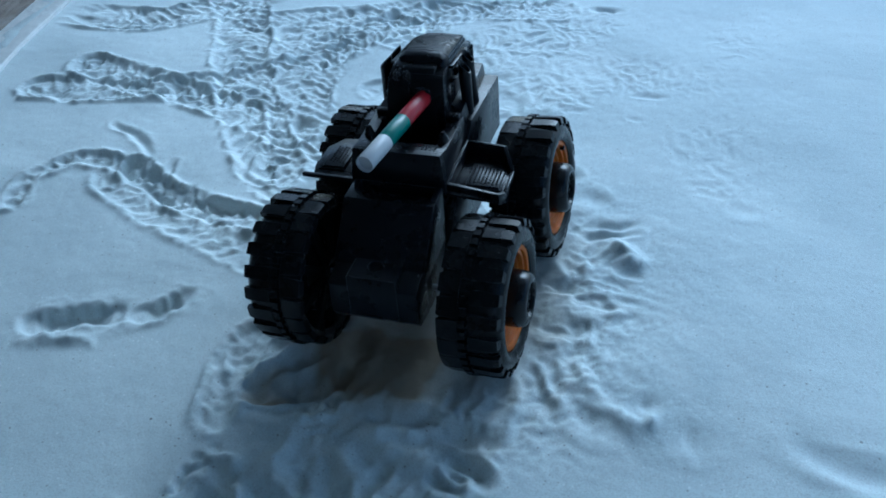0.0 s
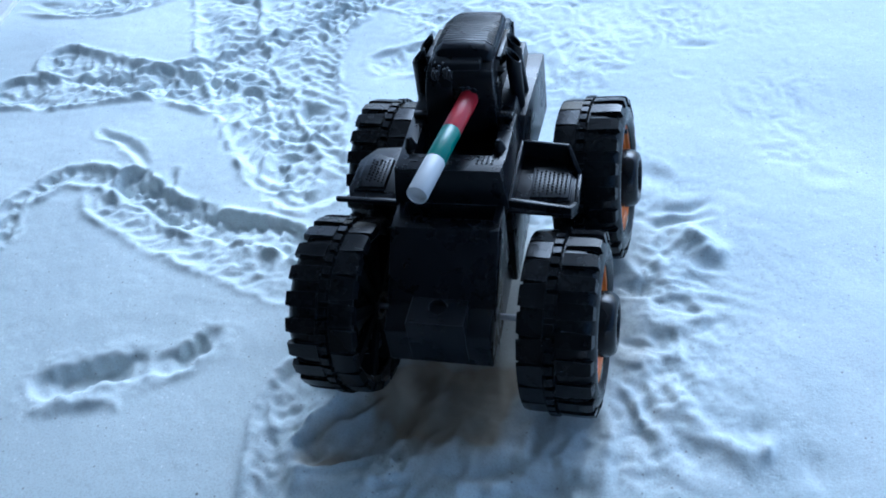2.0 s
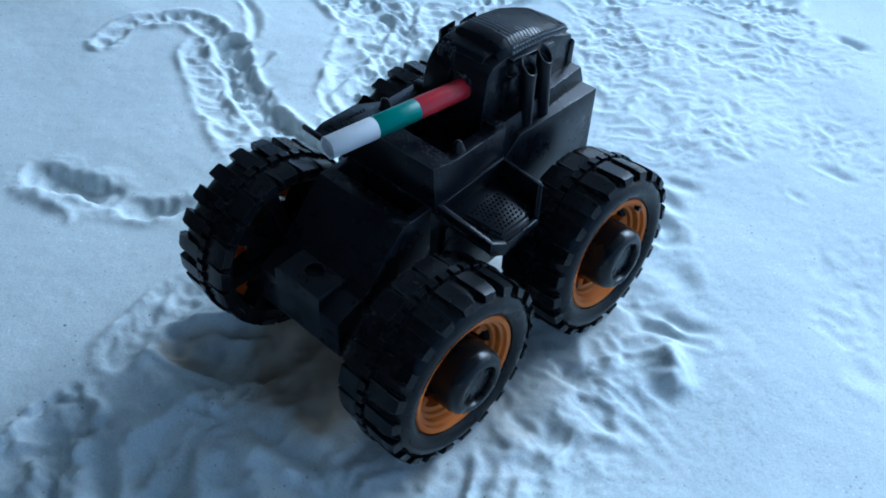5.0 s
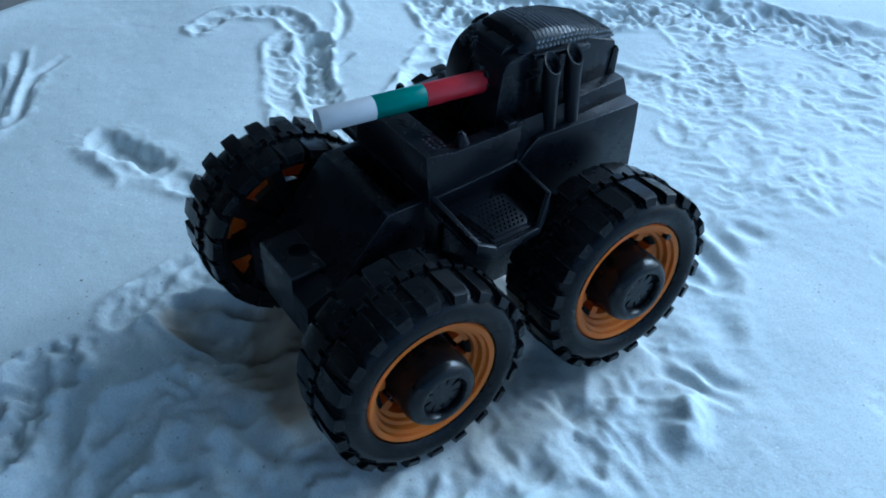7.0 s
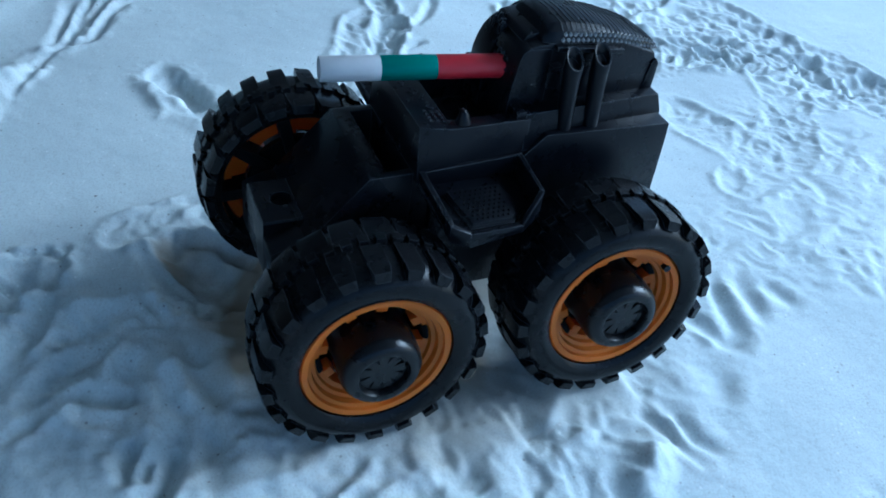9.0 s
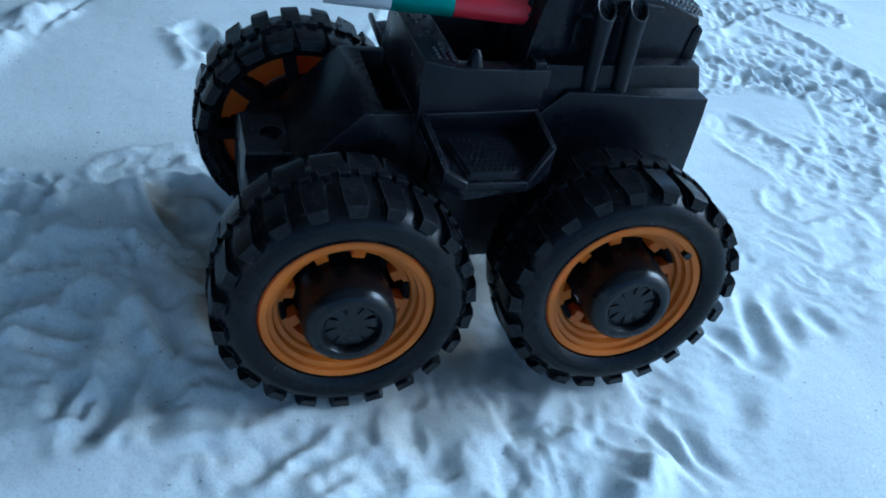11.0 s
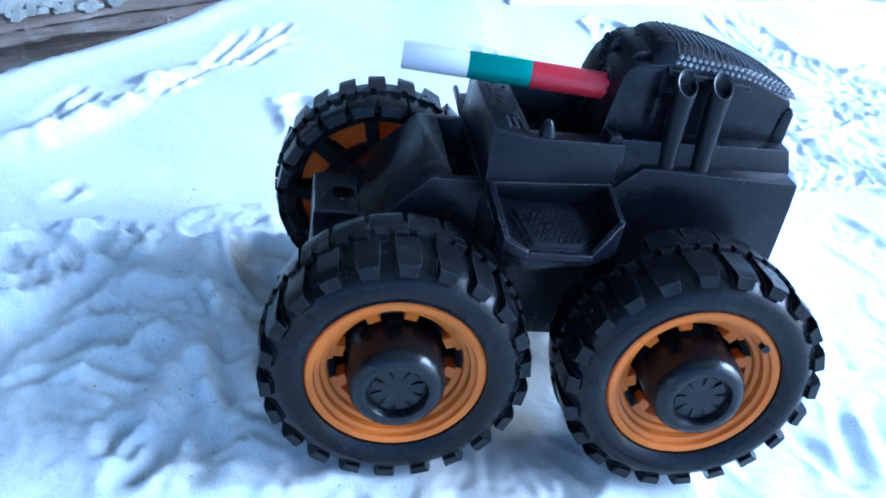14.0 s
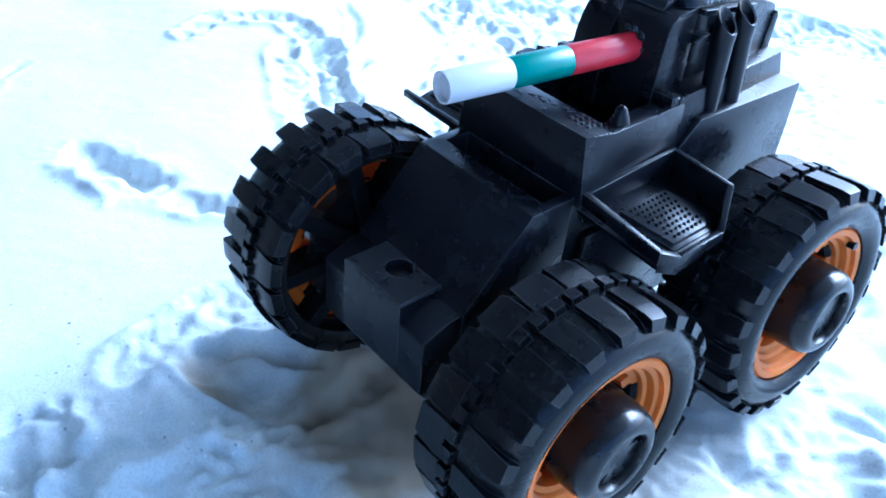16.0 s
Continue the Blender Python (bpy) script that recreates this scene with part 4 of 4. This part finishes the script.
# wheels: tyre, rim and hub, turning about x, outer face towards +x; x = 0 is the tyre's middle
def tyre_mesh():
    bm = spin([(-8.2, 22.2), (-9.0, 22.4), (-9.7, 23.8), (-9.9, 25.4), (-8.6, 26.0), (-6, 26.8), (-3.2, 26.9), (-2.8, 26.6), (0.4, 26.6), (0.9, 26.95), (6, 26.8), (8.2, 26.2), (9.5, 25.3), (10.6, 24.2), (11.25, 22.8), (11.3, 21.2), (10.8, 19.7), (9.9, 18.7), (8.4, 18.4), (8.2, 20.4), (8.4, 23.0), (7.0, 24.4), (-3.4, 24.6), (-3.6, 21.2), (-5.2, 21.2), (-5.6, 24.0), (-7.2, 24.0)], 96)
    lugs = 22
    for k in range(lugs):
        for side, shift in ((1, 0.0), (-1, 0.5)):
            a = 2 * math.pi * (k + shift) / lugs
            # the inner row is lower and nearly closed
            low, wide, start = (0.0, 1.06, 0.6) if side > 0 else (0.45, 1.6, 3.1)
            ring = []
            for x, r, half in ((start, 26.2, 0.088), (start, 27.85, 0.082), (6.0, 27.95, 0.08), (8.8, 27.9, 0.076), (10.3, 27.5, 0.068), (10.9, 25.2, 0.06), (9.0, 24.6, 0.066)):
                ring.append([(side * x, (r - low) * math.cos(a + s * half * wide), (r - low) * math.sin(a + s * half * wide)) for s in (-1, 1)])
            loft([q[0] for q in ring], [q[1] for q in ring], bm=bm)
    for k in range(2 * lugs):
        a = 2 * math.pi * (k + 0.25) / (2 * lugs)
        tooth = [[(x, r * math.cos(a + t * 0.043), r * math.sin(a + t * 0.043)) for t in (-1, 1)] for x, r in ((-2.8, 26.4), (-2.6, 28.35), (-0.2, 28.35), (0.1, 26.4))]
        loft([q[0] for q in tooth], [q[1] for q in tooth], bm=bm)
    return bm


def rim_mesh():
    bm = spin([(8.6, 18.5), (9.4, 18.4), (9.7, 18.05), (9.5, 16.7), (8.5, 16.5), (8.2, 15.5), (6.7, 15.2), (6.4, 14.3), (5.4, 14.0), (5.0, 12.9), (2.6, 12.6), (1.0, 13.2), (0.2, 13.4), (0.0, 15.6), (-1.2, 15.8), (-1.4, 18.4), (-2.6, 18.6), (-2.9, 21.4), (-1.4, 21.6), (3, 20.0), (7.4, 18.9)], 72)
    # four pairs of short tabs that reach in towards the hub
    for k in range(8):
        a = radians(90 * (k // 2) + (-19 if k % 2 else 19))
        tab = []
        for x, r in ((1.2, 13.2), (5.0, 13.3), (4.6, 10.9), (1.2, 10.9)):
            tab.append([(x, r * math.cos(a) - t * math.sin(a), r * math.sin(a) + t * math.cos(a)) for t in (-1.3, 1.3)])
        loft([q[0] for q in tab], [q[1] for q in tab], bm=bm)
    return bm


def slot_mesh():
    """A dark opening in the rim's bowl, between two tabs."""
    rings = []
    for x, r in ((1.2, 12.35), (4.9, 12.6), (5.6, 13.4), (5.6, 13.9), (1.2, 13.9)):
        rings.append([(x, r * math.cos(a), r * math.sin(a)) for a in np.linspace(-0.17, 0.17, 5)])
    return loft(*[[ring[k] for ring in rings] for k in range(5)])


def hub_mesh():
    bm = spin([(-9.6, 2.6), (-9.6, 4.4), (-7.6, 4.8), (-7.2, 15.6), (-5.6, 15.8), (-4.6, 9.6), (3.0, 9.9), (8.5, 10.0), (11.4, 9.9), (13.1, 9.5), (14.2, 8.8), (14.8, 7.9), (15.0, 7.0), (14.8, 6.3), (14.2, 5.95), (12.9, 5.8), (12.9, 0.01), (-9.6, 0.01)], 56, closed=False)
    star = []
    for k in range(9):
        a = 2 * math.pi * k / 9
        star += [(5.5, a - 0.22), (5.5, a + 0.22), (2.9, a + math.pi / 9)]
    loft([(12.8, r * math.cos(t), r * math.sin(t)) for r, t in star], [(13.35, r * 0.97 * math.cos(t), r * 0.97 * math.sin(t)) for r, t in star], bm=bm)
    return bm


def spoke_mesh():
    rib = [[(x, r, t) for t in (-1.7, 1.7)] for x, r in ((-8.8, 4.0), (-0.4, 4.0), (-0.6, 18.0), (-3.4, 22.6), (-8.8, 22.6))]
    return soften(loft([q[0] for q in rib], [q[1] for q in rib]), 0.3, 1)


first = None
# middle of each wheel, toe, tilt of its axle, and turn
for wx, wy, wz, toe, tilt, turned in ((35.2, -32.4, 28.7, 1.6, 2.9, 10), (34.9, 30.2, 32.3, 0.4, 5.4, 36), (-32.4, -36.4, 29.3, 1.5, 2.4, 17), (-37.4, 27.2, 28.6, 2.0, 0.5, 3)):
    spot = pose(wx * MM, wy * MM, wz * MM, 0, 0, toe) @ pose(0, 0, 0, 0, -tilt, 0) @ pose(0, 0, 0, 0, 0, 0 if wx > 0 else 180) @ pose(0, 0, 0, turned, 0, 0)
    wheel = new("wheel")
    wheel.parent, wheel.matrix_basis = toy, spot
    if first is None:
        first = [("tyre", tyre_mesh(), TYRE, "black tyre with block tread", 30), ("rim", rim_mesh(), ORANGE, "orange rim", 30), ("hub", hub_mesh(), HUB, "protruding black hub cap", 40)]
        first = [part(a, b, c, wheel, d, e) for a, b, c, d, e in first]
        first.append(part("spoke", spoke_mesh(), MATTE, wheel))
        first[-1].matrix_basis = pose(0, 0, 0, 20.5, 0, 0)
        first.append(part("slot", slot_mesh(), MATTE, wheel, "dark slot in the rim"))
        for k in range(1, 9):
            spoke = first[3].copy()
            scene.collection.objects.link(spoke)
            spoke.matrix_basis = pose(0, 0, 0, 40 * k + 20.5, 0, 0)
            first.append(spoke)
        for k in range(1, 4):
            slot = first[4].copy()
            scene.collection.objects.link(slot)
            slot.matrix_basis = pose(0, 0, 0, 90 * k, 0, 0)
            first.append(slot)
    else:
        for p in first:
            q = p.copy()
            scene.collection.objects.link(q)
            q.parent = wheel
    if wx > 0 and wy > 0:
        spot_at = spot.inverted() @ Vector((43.2 * MM, 42.4 * MM, 44.0 * MM)) / MM
        part("peg", tube(spot_at - Vector((1.2, 0, 0)), spot_at + Vector((0.6, 0, 0)), 0.9, 12), BLACK, wheel, "small dark notch in the rim")
for y0, y1, z0, z1 in ((-36.2, -32.2, 29.1, 27.6), (27.6, 30.6, 28.8, 30.8)):
    part("axle", tube((-29, y0, z0), (30, y1, z1), 1.0, 16), STEEL, toy, "thin steel axle")
